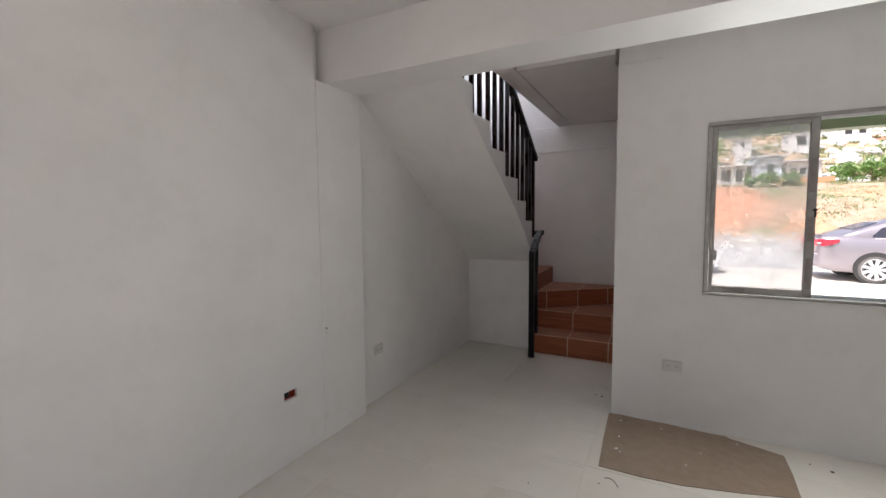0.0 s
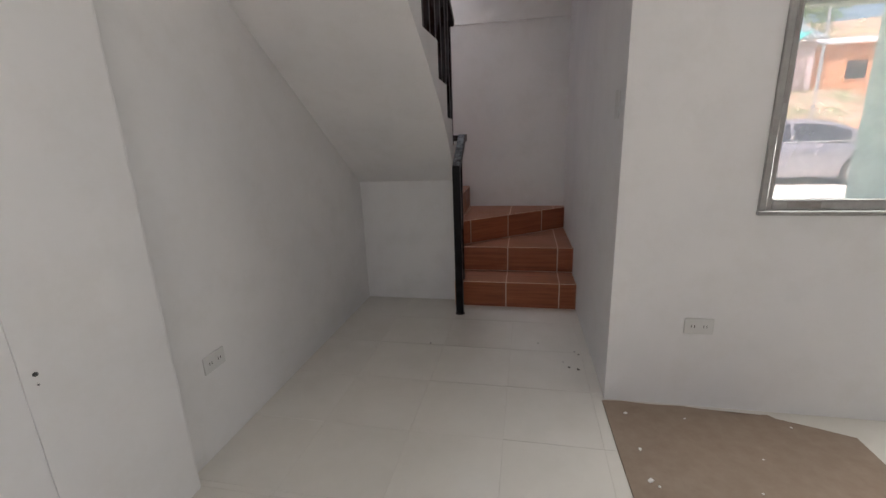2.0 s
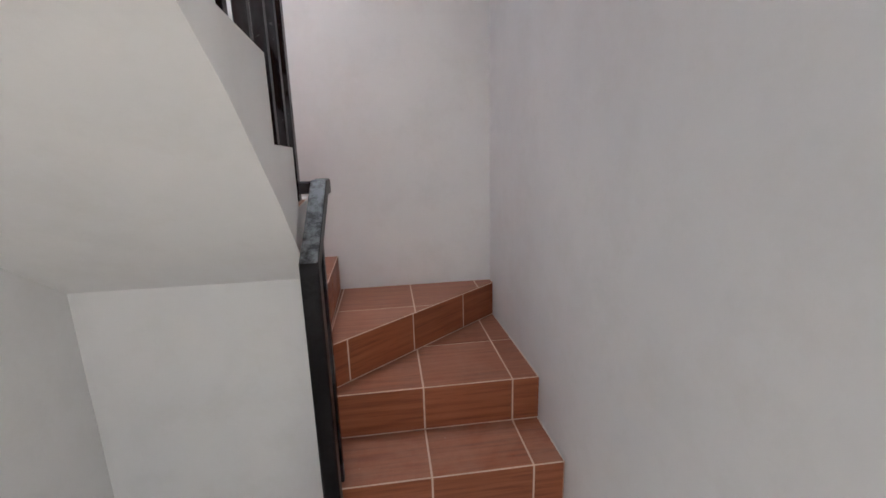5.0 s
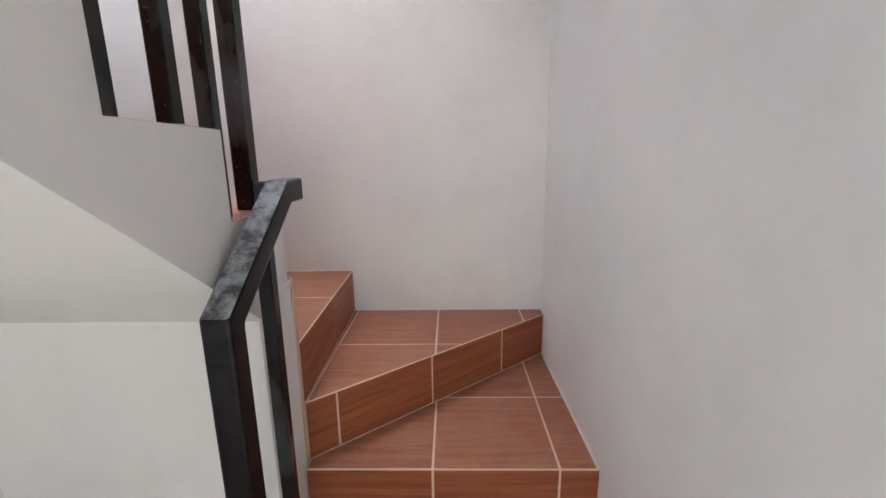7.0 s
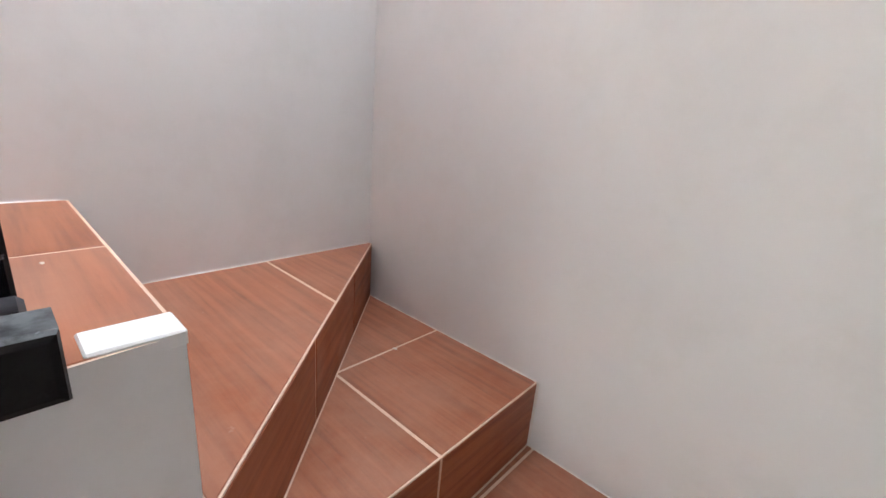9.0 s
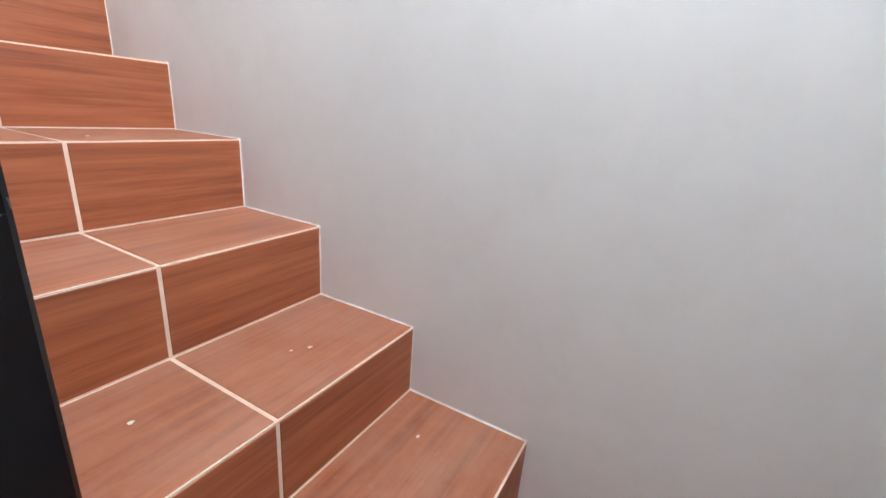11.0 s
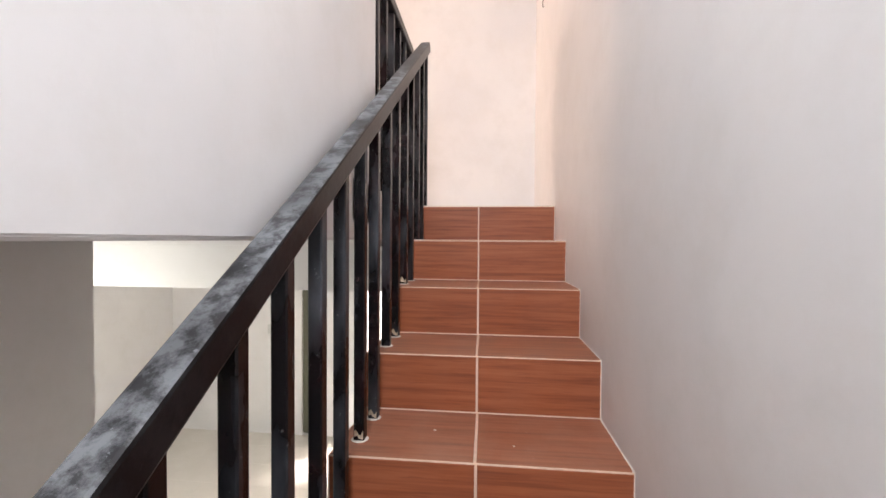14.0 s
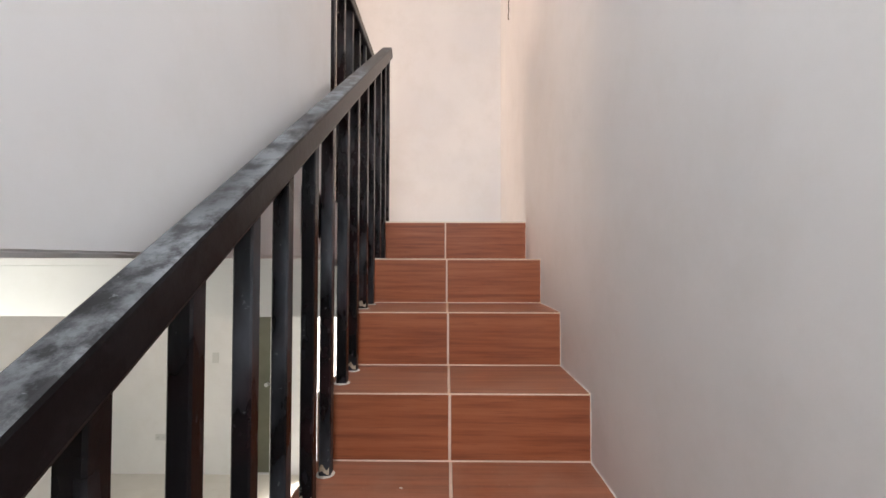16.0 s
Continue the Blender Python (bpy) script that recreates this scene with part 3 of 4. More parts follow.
add_prism(core, [(0.0, NY[14] - 0.3), (0.74, NY[14] - 0.3), (0.74, NY[14] - 0.006), (0.0, NY[14] - 0.006)], 2.598, UPPER + 0.002)
wpart("winder_bed", core, GROUT, stairs, "cream grout bed of the winding steps")


def clip(poly, nx, ny, d):
    """The part of a convex polygon where nx * x + ny * y <= d."""
    out = []
    for k, p in enumerate(poly):
        q = poly[(k + 1) % len(poly)]
        fp, fq = nx * p[0] + ny * p[1] - d, nx * q[0] + ny * q[1] - d
        if fp <= 0:
            out.append(p)
        if fp * fq < 0:
            s = fp / (fp - fq)
            out.append((p[0] + s * (q[0] - p[0]), p[1] + s * (q[1] - p[1])))
    return out


def area(poly):
    return sum(p[0] * q[1] - q[0] * p[1] for p, q in zip(poly, poly[1:] + poly[:1])) / 2


def inset(poly, g):
    if area(poly) < 0:
        poly = poly[::-1]
    out = poly
    for p, q in zip(poly, poly[1:] + poly[:1]):
        ex, ey = q[0] - p[0], q[1] - p[1]
        ln = math.hypot(ex, ey)
        if ln < 1e-6:
            continue
        nx, ny = ey / ln, -ex / ln
        out = clip(out, nx, ny, nx * p[0] + ny * p[1] - g)
        if len(out) < 3:
            return []
    return out


GAP = 0.0036


def tile_prism(name, poly, z0, z1, mat, parent, chamfer=0.0012):
    """A flat tile of any convex outline with a small chamfer on its upper edge, as a piece under its parent."""
    cx, cy = sum(p[0] for p in poly) / len(poly), sum(p[1] for p in poly) / len(poly)
    loc = [(x - cx, y - cy) for x, y in poly]
    small = inset(loc, chamfer)
    bm = bmesh.new()
    if area(loc) < 0:
        loc = loc[::-1]
    if len(small) != len(loc):
        small = loc
    lo = [bm.verts.new((x, y, z0 - z1)) for x, y in loc]
    mid = [bm.verts.new((x, y, -chamfer)) for x, y in loc]
    hi = [bm.verts.new((x, y, 0)) for x, y in small]
    m = len(loc)
    # the inset keeps its corners in order but may start elsewhere
    order = [min(range(m), key=lambda j: (small[j][0] - p[0]) ** 2 + (small[j][1] - p[1]) ** 2) for p in loc]
    hi = [hi[j] for j in order]
    bm.faces.new(hi)
    for k in range(m):
        j = (k + 1) % m
        bm.faces.new((lo[k], lo[j], mid[j], mid[k]))
        bm.faces.new((mid[k], mid[j], hi[j], hi[k]))
    ob = link(name, bm, mat)
    ob.matrix_basis = parent.matrix_basis.inverted() @ pose(cx, cy, z1, random.uniform(-0.15, 0.15), random.uniform(-0.15, 0.15), 0)
    ob.parent = parent
    return ob


def cells(poly, xs, ys):
    for x0, x1 in zip(xs, xs[1:]):
        for y0, y1 in zip(ys, ys[1:]):
            c = poly
            for nx, ny, d in ((1, 0, x1), (-1, 0, -x0), (0, 1, y1), (0, -1, -y0)):
                c = clip(c, nx, ny, d)
                if len(c) < 3:
                    break
            if len(c) >= 3 and abs(area(c)) > 2e-4:
                yield c


XL = (0.345, 0.715, 1.085, 1.455, 9)
for k, poly in TREADS.items():
    xs = (-9, (JOINT[k] + JOINT[k + 1]) / 2, 9) if k >= 6 else (-9, 9) if k == 5 else (-9,) + XL
    ys = (-9, 9) if k == 1 or k >= 6 else (-9, 0.556, 9) if k == 2 else (-9, 0.612, 9)
    for c in cells(poly, xs, ys):
        p = inset(c, GAP)
        if len(p) >= 3:
            tile_prism("tread_tile", p, ZS[k] - 0.008, ZS[k], TREAD, stairs)


def riser_tiles(k, p, q, joints):
    """The upright tiles of step k from p to q, with joints at these distances from p; its face looks to the right of p to q."""
    d = Vector((q[0] - p[0], q[1] - p[1], 0))
    ln = d.length
    d.normalize()
    out = Vector((d.y, -d.x, 0))
    m = Matrix((
        (d.x, 0, out.x, 0),
        (d.y, 0, out.y, 0),
        (0, 1, 0, 0),
        (0, 0, 0, 1)))
    z0, z1 = ZS[k - 1] + 0.003, ZS[k] - 0.0045
    for s0, s1 in zip([0] + joints, joints + [ln]):
        if s1 - s0 < 0.02:
            continue
        w, h = s1 - s0 - 2 * GAP, z1 - z0
        bm = bmesh.new()
        c = 0.0012
        lo = [bm.verts.new((x, y, -0.008)) for x, y in ((-w / 2, -h / 2), (w / 2, -h / 2), (w / 2, h / 2), (-w / 2, h / 2))]
        mid = [bm.verts.new((v.co.x, v.co.y, 0.0015 - c)) for v in lo]
        hi = [bm.verts.new((v.co.x - math.copysign(c, v.co.x), v.co.y - math.copysign(c, v.co.y), 0.0015)) for v in lo]
        bm.faces.new(hi)
        for i in range(4):
            j = (i + 1) % 4
            bm.faces.new((lo[i], lo[j], mid[j], mid[i]))
            bm.faces.new((mid[i], mid[j], hi[j], hi[i]))
        ob = link("riser_tile", bm, RISER)
        o = Vector((p[0], p[1], 0)) + d * (s0 + s1) / 2 + Vector((0, 0, (z0 + z1) / 2))
        ob.matrix_basis = stairs.matrix_basis.inverted() @ Matrix.Translation(o) @ m
        ob.parent = stairs


riser_tiles(1, (IX, -0.083), (ALC, -0.083), [0.373, 0.743])
riser_tiles(2, (IX, 0.186), (ALC, 0.186), [0.373, 0.743])
riser_tiles(3, (IX, IY), (ALC - 0.016, 0.912), [0.10, 0.465, 0.825])
riser_tiles(4, (IX, IY), (0.695, BACK), [0.386])
riser_tiles(5, (IX, IY), (0.012, BACK), [0.36, 0.73])
for k in range(6, 15):
    riser_tiles(k, (side_x(NY[k]), NY[k]), (0.0, NY[k]), [side_x(NY[k]) - JOINT[k]])



def bead(pts, nrm, w=0.017):
    """A rough line of plaster along points, on a wall whose normal is nrm; local bumps make it uneven."""
    bm = bmesh.new()
    nrm = Vector(nrm)
    for p, q in zip(pts, pts[1:]):
        p, q = Vector(p), Vector(q)
        d = (q - p)
        n = max(3, int(d.length / 0.012))
        side = nrm.cross(d.normalized())
        rows = []
        for k in range(n + 1):
            c = p + d * k / n
            a = w * random.uniform(0.25, 1.25)
            h = random.uniform(0.003, 0.0075)
            rows.append([bm.verts.new(c - side * 0.002), bm.verts.new(c + nrm * h + side * a * 0.4), bm.verts.new(c + side * a)])
        for r0, r1 in zip(rows, rows[1:]):
            for k in range(2):
                bm.faces.new((r0[k], r1[k], r1[k + 1], r0[k + 1]))
    return bm


for k in range(5, 14):
    y0 = BACK if k == 5 else NY[k]
    y1 = NY[k + 1]
    wpart("plaster_bead", bead([(0.0005, y0, ZS[k]), (0.0005, y1, ZS[k]), (0.0005, y1, ZS[k + 1])], (1, 0, 0)), CRUMB, stairs)
wpart("plaster_bead", bead([(ALC - 0.017, BACK - 0.0005, ZS[3]), (0.70, BACK - 0.0005, ZS[3]), (0.70, BACK - 0.0005, ZS[4])], (0, -1, 0)), CRUMB, stairs)
wpart("plaster_bead", bead([(0.69, BACK - 0.0005, ZS[4]), (0.012, BACK - 0.0005, ZS[4])], (0, -1, 0)), CRUMB, stairs)
for y0, y1, k in ((-0.083, 0.186, 1), (0.186, 0.912, 2)):
    wpart("plaster_bead", bead([(ALC - 0.0035 - 0.0135 * max(0, y1 - 0.2) / 0.7, y1, ZS[k]), (ALC - 0.0005, y0, ZS[k])], (-1, 0, 0), 0.004), CRUMB, stairs)
for x, y, k, r in ((0.30, 0.10, 6, 0.010), (0.43, 0.05, 6, 0.007), (0.42, 0.14, 6, 0.005), (0.12, 0.02, 6, 0.006), (0.20, -0.20, 7, 0.006), (0.23, -0.22, 7, 0.004),
                   (0.50, -0.25, 7, 0.007), (0.52, -0.47, 8, 0.008), (0.30, -0.75, 9, 0.006), (0.35, 0.80, 4, 0.009), (0.28, -1.05, 10, 0.005), (0.5, -1.12, 10, 0.006)):
    sp_bm = bmesh.new()
    bmesh.ops.create_circle(sp_bm, cap_ends=True, segments=9, radius=r * 0.55)
    for v in sp_bm.verts:
        v.co *= random.uniform(0.6, 1.2)
        v.co.x *= 1.5
        v.co += Vector((x, y, ZS[k] + 0.0012))
    ex = bmesh.ops.extrude_face_region(sp_bm, geom=sp_bm.faces[:])
    for v in ex["geom"]:
        if isinstance(v, bmesh.types.BMVert):
            v.co.z -= 0.0011
    wpart("paint_spot", sp_bm, FLOOR_GROUT, stairs, "dried spot of pale paint")
wpart("plaster_cap", box_bm(0.655, 0.140, ZS[6] - 0.014, 0.7045, NY[6] + 0.002, ZS[6] + 0.003, bevel=0.002), WALL, stairs, "white plaster cap beside the newel post")
# ---- floor ----
floor = thing("floor", (0, 0, 0), "cream glazed floor tiles with thin pale joints", "floor", kind="structure")
bed = bmesh.new()
add_box(bed, 0.0, ROOM_Y - 0.15, -0.1, ROOM_X, FRONT, -0.0012)
add_box(bed, 0.0, FRONT, -0.1, ALCF + 0.05, BACK, -0.0012)
wpart("grout_bed", bed, FLOOR_GROUT, floor)
FX = [-9] + [0.745 + 0.395 * k for k in range(-1, 10)] + [99]
FY = [-99] + [-0.71 - 0.383 * k for k in range(11, -2, -1)] + [99]
for rect in ((0.05, ROOM_Y, 1.535, -1.885), (0.0, -1.885, 1.535, 0.018), (1.535, FRONT, ALCF - 0.004, -0.083), (1.535, ROOM_Y, ROOM_X, FRONT)):
    x0, y0, x1, y1 = rect
    for c in cells([(x0, y0), (x1, y0), (x1, y1), (x0, y1)], FX, FY):
        p = inset(c, 0.0011)
        if len(p) >= 3:
            tile_prism("floor_tile", p, -0.008, 0.0, FLOOR_TILE, floor, 0.0006)

# ---- railings ----
def bar(x, y, z0, z1, w, bevel=0.003):
    return box_bm(x - w / 2, y - w / 2, z0, x + w / 2, y + w / 2, z1, bevel=bevel)


def sweep(pts, x, w, h):
    """A square tube along points (y, z) in the plane x, mitred at its bends."""
    bm = bmesh.new()
    rings = []
    for k, (y, z) in enumerate(pts):
        ds = []
        for i, j in ((k - 1, k), (k, k + 1)):
            if i >= 0 and j < len(pts):
                d = Vector((pts[j][0] - pts[i][0], pts[j][1] - pts[i][1]))
                ds.append(d.normalized())
        t = sum(ds, Vector((0, 0))).normalized()
        nrm = Vector((-t.y, t.x))
        s = h / 2 / max(0.3, nrm.dot(Vector((-ds[0].y, ds[0].x))))
        rings.append([bm.verts.new((x + dx, y + nrm.x * s * e, z + nrm.y * s * e)) for dx, e in ((-w / 2, -1), (w / 2, -1), (w / 2, 1), (-w / 2, 1))])
    for r0, r1 in zip(rings, rings[1:]):
        for k in range(4):
            bm.faces.new((r0[k], r0[(k + 1) % 4], r1[(k + 1) % 4], r1[k]))
    bm.faces.new(rings[0][::-1])
    bm.faces.new(rings[-1])
    long = [e for e in bm.edges if len(e.link_faces) == 2 and abs((e.verts[0].co - e.verts[1].co).normalized().x) < 0.5]
    bmesh.ops.bevel(bm, geom=long, offset=0.006, segments=2, affect="EDGES", profile=0.5)
    return bm


def rail_z(y):
    """The top of the upper handrail."""
    return 2.382 - 0.645 * (y + 0.494)


def tape_bm(x, y, z):
    """A torn scrap of masking tape round the near face of a baluster's foot."""
    bm = bmesh.new()
    yf, n = y + 0.0153, 7
    lo, hi = [], []
    for k in range(n):
        u = x - 0.0125 + 0.025 * k / (n - 1)
        lo.append(u)
        hi.append((z + 0.005 + 0.003 * k * random.random(), z + 0.024 + 0.008 * math.sin(1.1 * k + 40 * y)))
    for k in range(n - 1):
        (a0, b0), (a1, b1) = hi[k], hi[k + 1]
        f = [bm.verts.new(p) for p in ((lo[k], yf, a0), (lo[k + 1], yf, a1), (lo[k + 1], yf, b1), (lo[k], yf, b0))]
        bm.faces.new(f)
    bmesh.ops.remove_doubles(bm, verts=bm.verts, dist=1e-5)
    ex = bmesh.ops.extrude_face_region(bm, geom=bm.faces[:])
    for v in ex["geom"]:
        if isinstance(v, bmesh.types.BMVert):
            v.co.y += 0.0006
    return bm


RX = 0.698
upper = thing("stair_railing", (RX, -1.0, 1.3), "black steel stair railing smeared with plaster dust", "railing")
wpart("newel_post", bar(0.682, 0.091, ZS[6], rail_z(0.091) - 0.02, 0.04), BLACK, upper)
wpart("baluster", bar(RX, -0.058, ZS[6], rail_z(-0.058) - 0.05, 0.03), BLACK, upper)
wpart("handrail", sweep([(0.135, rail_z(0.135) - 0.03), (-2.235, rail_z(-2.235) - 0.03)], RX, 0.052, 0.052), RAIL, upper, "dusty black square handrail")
for k in range(7, 14):
    for off in (0.09, 0.23):
        y = NY[k] - off
        wpart("baluster", bar(RX, y, ZS[k], rail_z(y) - 0.05, 0.03), BLACK, upper)
        collar = bmesh.new()
        bmesh.ops.create_cone(collar, cap_ends=True, segments=10, radius1=0.025, radius2=0.021, depth=0.003, matrix=Matrix.Translation((RX + 0.001, y, ZS[k] + 0.0015)))
        wpart("grout_collar", collar, FLOOR_GROUT, upper)
        if (k, off) in ((8, 0.23), (9, 0.09), (10, 0.09), (10, 0.23), (11, 0.23), (12, 0.09)):
            wpart("tape_scrap", tape_bm(RX, y, ZS[k]), TAPE, upper, "torn cream masking tape")
wpart("end_post", bar(RX, NY[14] - 0.03, ZS[14], rail_z(-2.21) - 0.05, 0.03), BLACK, upper)

guard = thing("landing_railing", (0.80, -1.85, UPPER), "black steel guard railing beside the upper landing", "railing")
GT = 3.50
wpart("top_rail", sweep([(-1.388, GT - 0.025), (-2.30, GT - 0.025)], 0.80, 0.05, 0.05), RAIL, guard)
for k in range(7):
    y = -1.42 - 0.14 * k
    wpart("baluster", bar(0.80, y, UPPER + (0.004 if y < -2.19 else 0.0), GT - 0.045, 0.03), BLACK, guard)

lower = thing("lower_railing", (0.765, -0.1, 0), "short black steel handrail at the foot of the stairs", "railing")
LX = 0.772
wpart("handrail", sweep([(-0.231, 0.0), (-0.231, 1.014), (0.045, 1.199), (0.125, 1.199)], LX, 0.05, 0.05), RAIL, lower, "dusty black square handrail bent down into its post, its top sheen painted grey")
wpart("stub", box_bm(0.698, 0.076, 1.178, LX - 0.022, 0.114, 1.218, bevel=0.004), BLACK, lower)
wpart("baluster", bar(LX - 0.006, -0.042, ZS[1], 1.125, 0.03), BLACK, lower)
foot = bmesh.new()
bmesh.ops.create_cone(foot, cap_ends=True, segments=12, radius1=0.034, radius2=0.03, depth=0.008, matrix=Matrix.Translation((LX, -0.231, 0.004)))
wpart("foot_collar", foot, DARK_DIRT, lower)


# ---- electrical fittings ----
def plate(name, label, category, w, h, slots, at):
    """A wall plate in the plane of local x and z, facing local -y, with slots (x, z, w, h)."""
    t = thing(name, (0, 0, 0), label, category)
    bm = box_bm(-w / 2, -0.006, -h / 2, w / 2, 0.0, h / 2, bevel=0.004, seg=3)
    part("cover_plate", bm, PLASTIC, t)
    for x, z, sw, sh in slots:
        part("module", box_bm(x - sw / 2, -0.0075, z - sh / 2, x + sw / 2, -0.006, z + sh / 2, bevel=0.0006), PLASTIC, t)
    t.matrix_basis = at
    return t


def sockets(t, xs):
    for x in xs:
        for dx in (-0.006, 0.006):
            part("slot", box_bm(x + dx - 0.0012, -0.0082, -0.006, x + dx + 0.0012, -0.0074, 0.006), SLOT, t)


o1 = plate("wall_outlet", "ivory double wall outlet below the window", "outlet", 0.115, 0.072, [(-0.024, 0, 0.034, 0.044), (0.024, 0, 0.034, 0.044)],
           pose(1.950, FRONT, 0.390))
sockets(o1, (-0.024, 0.024))
o2 = plate("wall_outlet", "ivory double wall outlet beside the stair alcove", "outlet", 0.115, 0.072, [(-0.024, 0, 0.034, 0.044), (0.024, 0, 0.034, 0.044)],
           pose(0.0, -1.652, 0.378, 0, 0, 90))
sockets(o2, (-0.024, 0.024))
plate("light_switch", "ivory upright light switch in the alcove", "switch", 0.072, 0.118, [(0, 0.022, 0.03, 0.034), (0, -0.022, 0.03, 0.034)],
      pose(ALCF, -0.99, 1.315, 0, 0, -90))
o4 = plate("wall_outlet", "ivory wall outlet on the rear wall", "outlet", 0.115, 0.072, [(-0.024, 0, 0.034, 0.044), (0.024, 0, 0.034, 0.044)],
           pose(3.61, ROOM_Y, 0.41, 0, 0, 180))
sockets(o4, (-0.024, 0.024))
plate("light_switch", "ivory light switch on the rear wall", "switch", 0.072, 0.118, [(0, 0, 0.03, 0.034)], pose(3.0, ROOM_Y, 1.3, 0, 0, 180))
jb = thing("junction_box", (0.03, (BOX_Y0 + BOX_Y1) / 2, BOX_Z0), "open orange-red junction box set in the wall", "junction box")
jbm = bmesh.new()
for c in ((0.002, BOX_Y0 + 0.002, BOX_Z0 + 0.002, 0.046, BOX_Y0 + 0.006, BOX_Z1 - 0.002), (0.002, BOX_Y1 - 0.006, BOX_Z0 + 0.002, 0.046, BOX_Y1 - 0.002, BOX_Z1 - 0.002),
          (0.002, BOX_Y0 + 0.006, BOX_Z0 + 0.002, 0.046, BOX_Y1 - 0.006, BOX_Z0 + 0.005), (0.002, BOX_Y0 + 0.006, BOX_Z1 - 0.005, 0.046, BOX_Y1 - 0.006, BOX_Z1 - 0.002),
          (0.002, BOX_Y0 + 0.006, BOX_Z0 + 0.005, 0.006, BOX_Y1 - 0.006, BOX_Z1 - 0.005)):
    add_box(jbm, *c)
wpart("box", jbm, RED_BOX, jb)
tab = bmesh.new()
add_box(tab, 0.006, -2.557, BOX_Z0 + 0.006, 0.040, -2.545, BOX_Z1 - 0.006)
wpart("tab", tab, SLOT, jb, "dark tab inside the box")
anchor = thing("wall_anchor", (0.065, -2.262, 0.692), "small dark wall anchor in the white pilaster", "anchor")
for nm, z, r in (("screw", 0.692, 0.0055), ("drill_hole", 0.664, 0.002)):
    scr = bmesh.new()
    add_cyl(scr, (0.066, -2.262, z), (1, 0, 0), r, 0.006, 10)
    wpart(nm, scr, SLOT, anchor)
wire = bpy.data.curves.new("loose_wire", "CURVE")
wire.dimensions, wire.bevel_depth = "3D", 0.003
sp = wire.splines.new("POLY")
sp.points.add(5)
for p, c in zip(sp.points, ((-0.004, -2.672, 4.045), (0.010, -2.672, 4.025), (0.013, -2.675, 3.99), (0.009, -2.679, 3.96), (0.014, -2.682, 3.93), (0.010, -2.687, 3.905))):
    p.co = (*c, 1)
wire.materials.append(DARK_DIRT)
tagged(new("loose_wire", wire), "loose dark wire end hanging from the wall", "wire")

# ---- board and litter on the floor ----
sheet = bmesh.new()
outline = [(1.578, -1.150), (1.585, -1.50), (1.597, -1.832), (1.80, -1.836), (1.985, -1.822), (2.26, -1.756), (2.498, -1.678), (2.512, -1.46), (2.514, -1.268),
           (2.39, -1.222), (2.272, -1.184), (2.25, -1.160), (2.14, -1.176), (2.09, -1.166), (1.92, -1.146), (1.78, -1.152), (1.66, -1.142)]
add_prism(sheet, outline[::-1], 0.0005, 0.0045)
bmesh.ops.triangulate(sheet, faces=sheet.faces)
tagged(link("floor_board", sheet, BOARD), "dusty brown hardboard sheet lying on the floor tiles", "board")


def crumb(x, y, r, mat, label):
    bm = bmesh.new()
    bmesh.ops.create_icosphere(bm, subdivisions=1, radius=r)
    for v in bm.verts:
        v.co *= random.uniform(0.6, 1.25)
        v.co.z *= 0.45
    lo = min(v.co.z for v in bm.verts)
    z = 0.0045 if 1.6 < x < 2.5 and -1.8 < y < -1.2 else 0.0
    for v in bm.verts:
        v.co += Vector((x, y, z - lo))
    tagged(link("crumb", bm, mat), label, "debris", group="litter on the floor")


for x, y, r in ((1.50, -0.889, 0.009), (1.455, -0.875, 0.008), (1.52, -0.73, 0.006), (1.50, -0.70, 0.005), (1.30, -0.62, 0.005), (0.66, -0.70, 0.006), (1.43, -0.82, 0.004)):
    crumb(x, y, r, DARK_DIRT, "crumb of dark dirt on the floor tiles")
for x, y, r in ((1.66, -1.24, 0.010), (1.67, -1.46, 0.008), (1.665, -1.62, 0.012), (1.69, -1.64, 0.007), (2.02, -1.62, 0.006), (2.3, -1.24, 0.006), (1.9, -1.24, 0.005), (2.1, -1.45, 0.004)):
    crumb(x, y, r, CRUMB, "crumb of pale plaster on the brown board")
for x, y, r in ((1.62, -1.99, 0.006), (1.30, -2.15, 0.005), (2.70, -1.34, 0.010), (2.62, -1.30, 0.006)):
    crumb(x, y, r, DARK_DIRT, "crumb of dark dirt on the floor tiles")
bit = bpy.data.curves.new("wire_scrap", "CURVE")
bit.dimensions, bit.bevel_depth = "3D", 0.0016
sp = bit.splines.new("POLY")
sp.points.add(6)
for k, p in enumerate(sp.points):
    s = k / 6
    p.co = (1.64 + 0.07 * s, -1.93 - 0.05 * s + 0.03 * math.sin(s * 3.1), 0.0018, 1)
bit.materials.append(DARK_DIRT)
tagged(new("wire_scrap", bit), "bent scrap of dark wire on the floor tiles", "wire")

# ---- outside: carport, street, car, slope ----
GZ = -0.2
tg = bmesh.new()
XSN, YSN = [-400, -120, -50] + [-26 + 0.8 * k for k in range(104)] + [90, 180, 400], [-400, -120, -40, -12, -5.2, -1, 4, 8, 10.5] + [11.2 + 0.6 * k for k in range(90)] + [66, 70, 75, 82, 90, 160, 400]


HILL = ((10.9, 0.0), (13, 0.05), (15, 0.22), (17, 0.72), (19.5, 1.9), (22, 2.95), (24, 3.1), (27, 3.35), (31, 3.7), (36, 4.9), (45, 7.0), (60, 11.2), (75, 16.0), (90, 17.0), (500, 17.0))


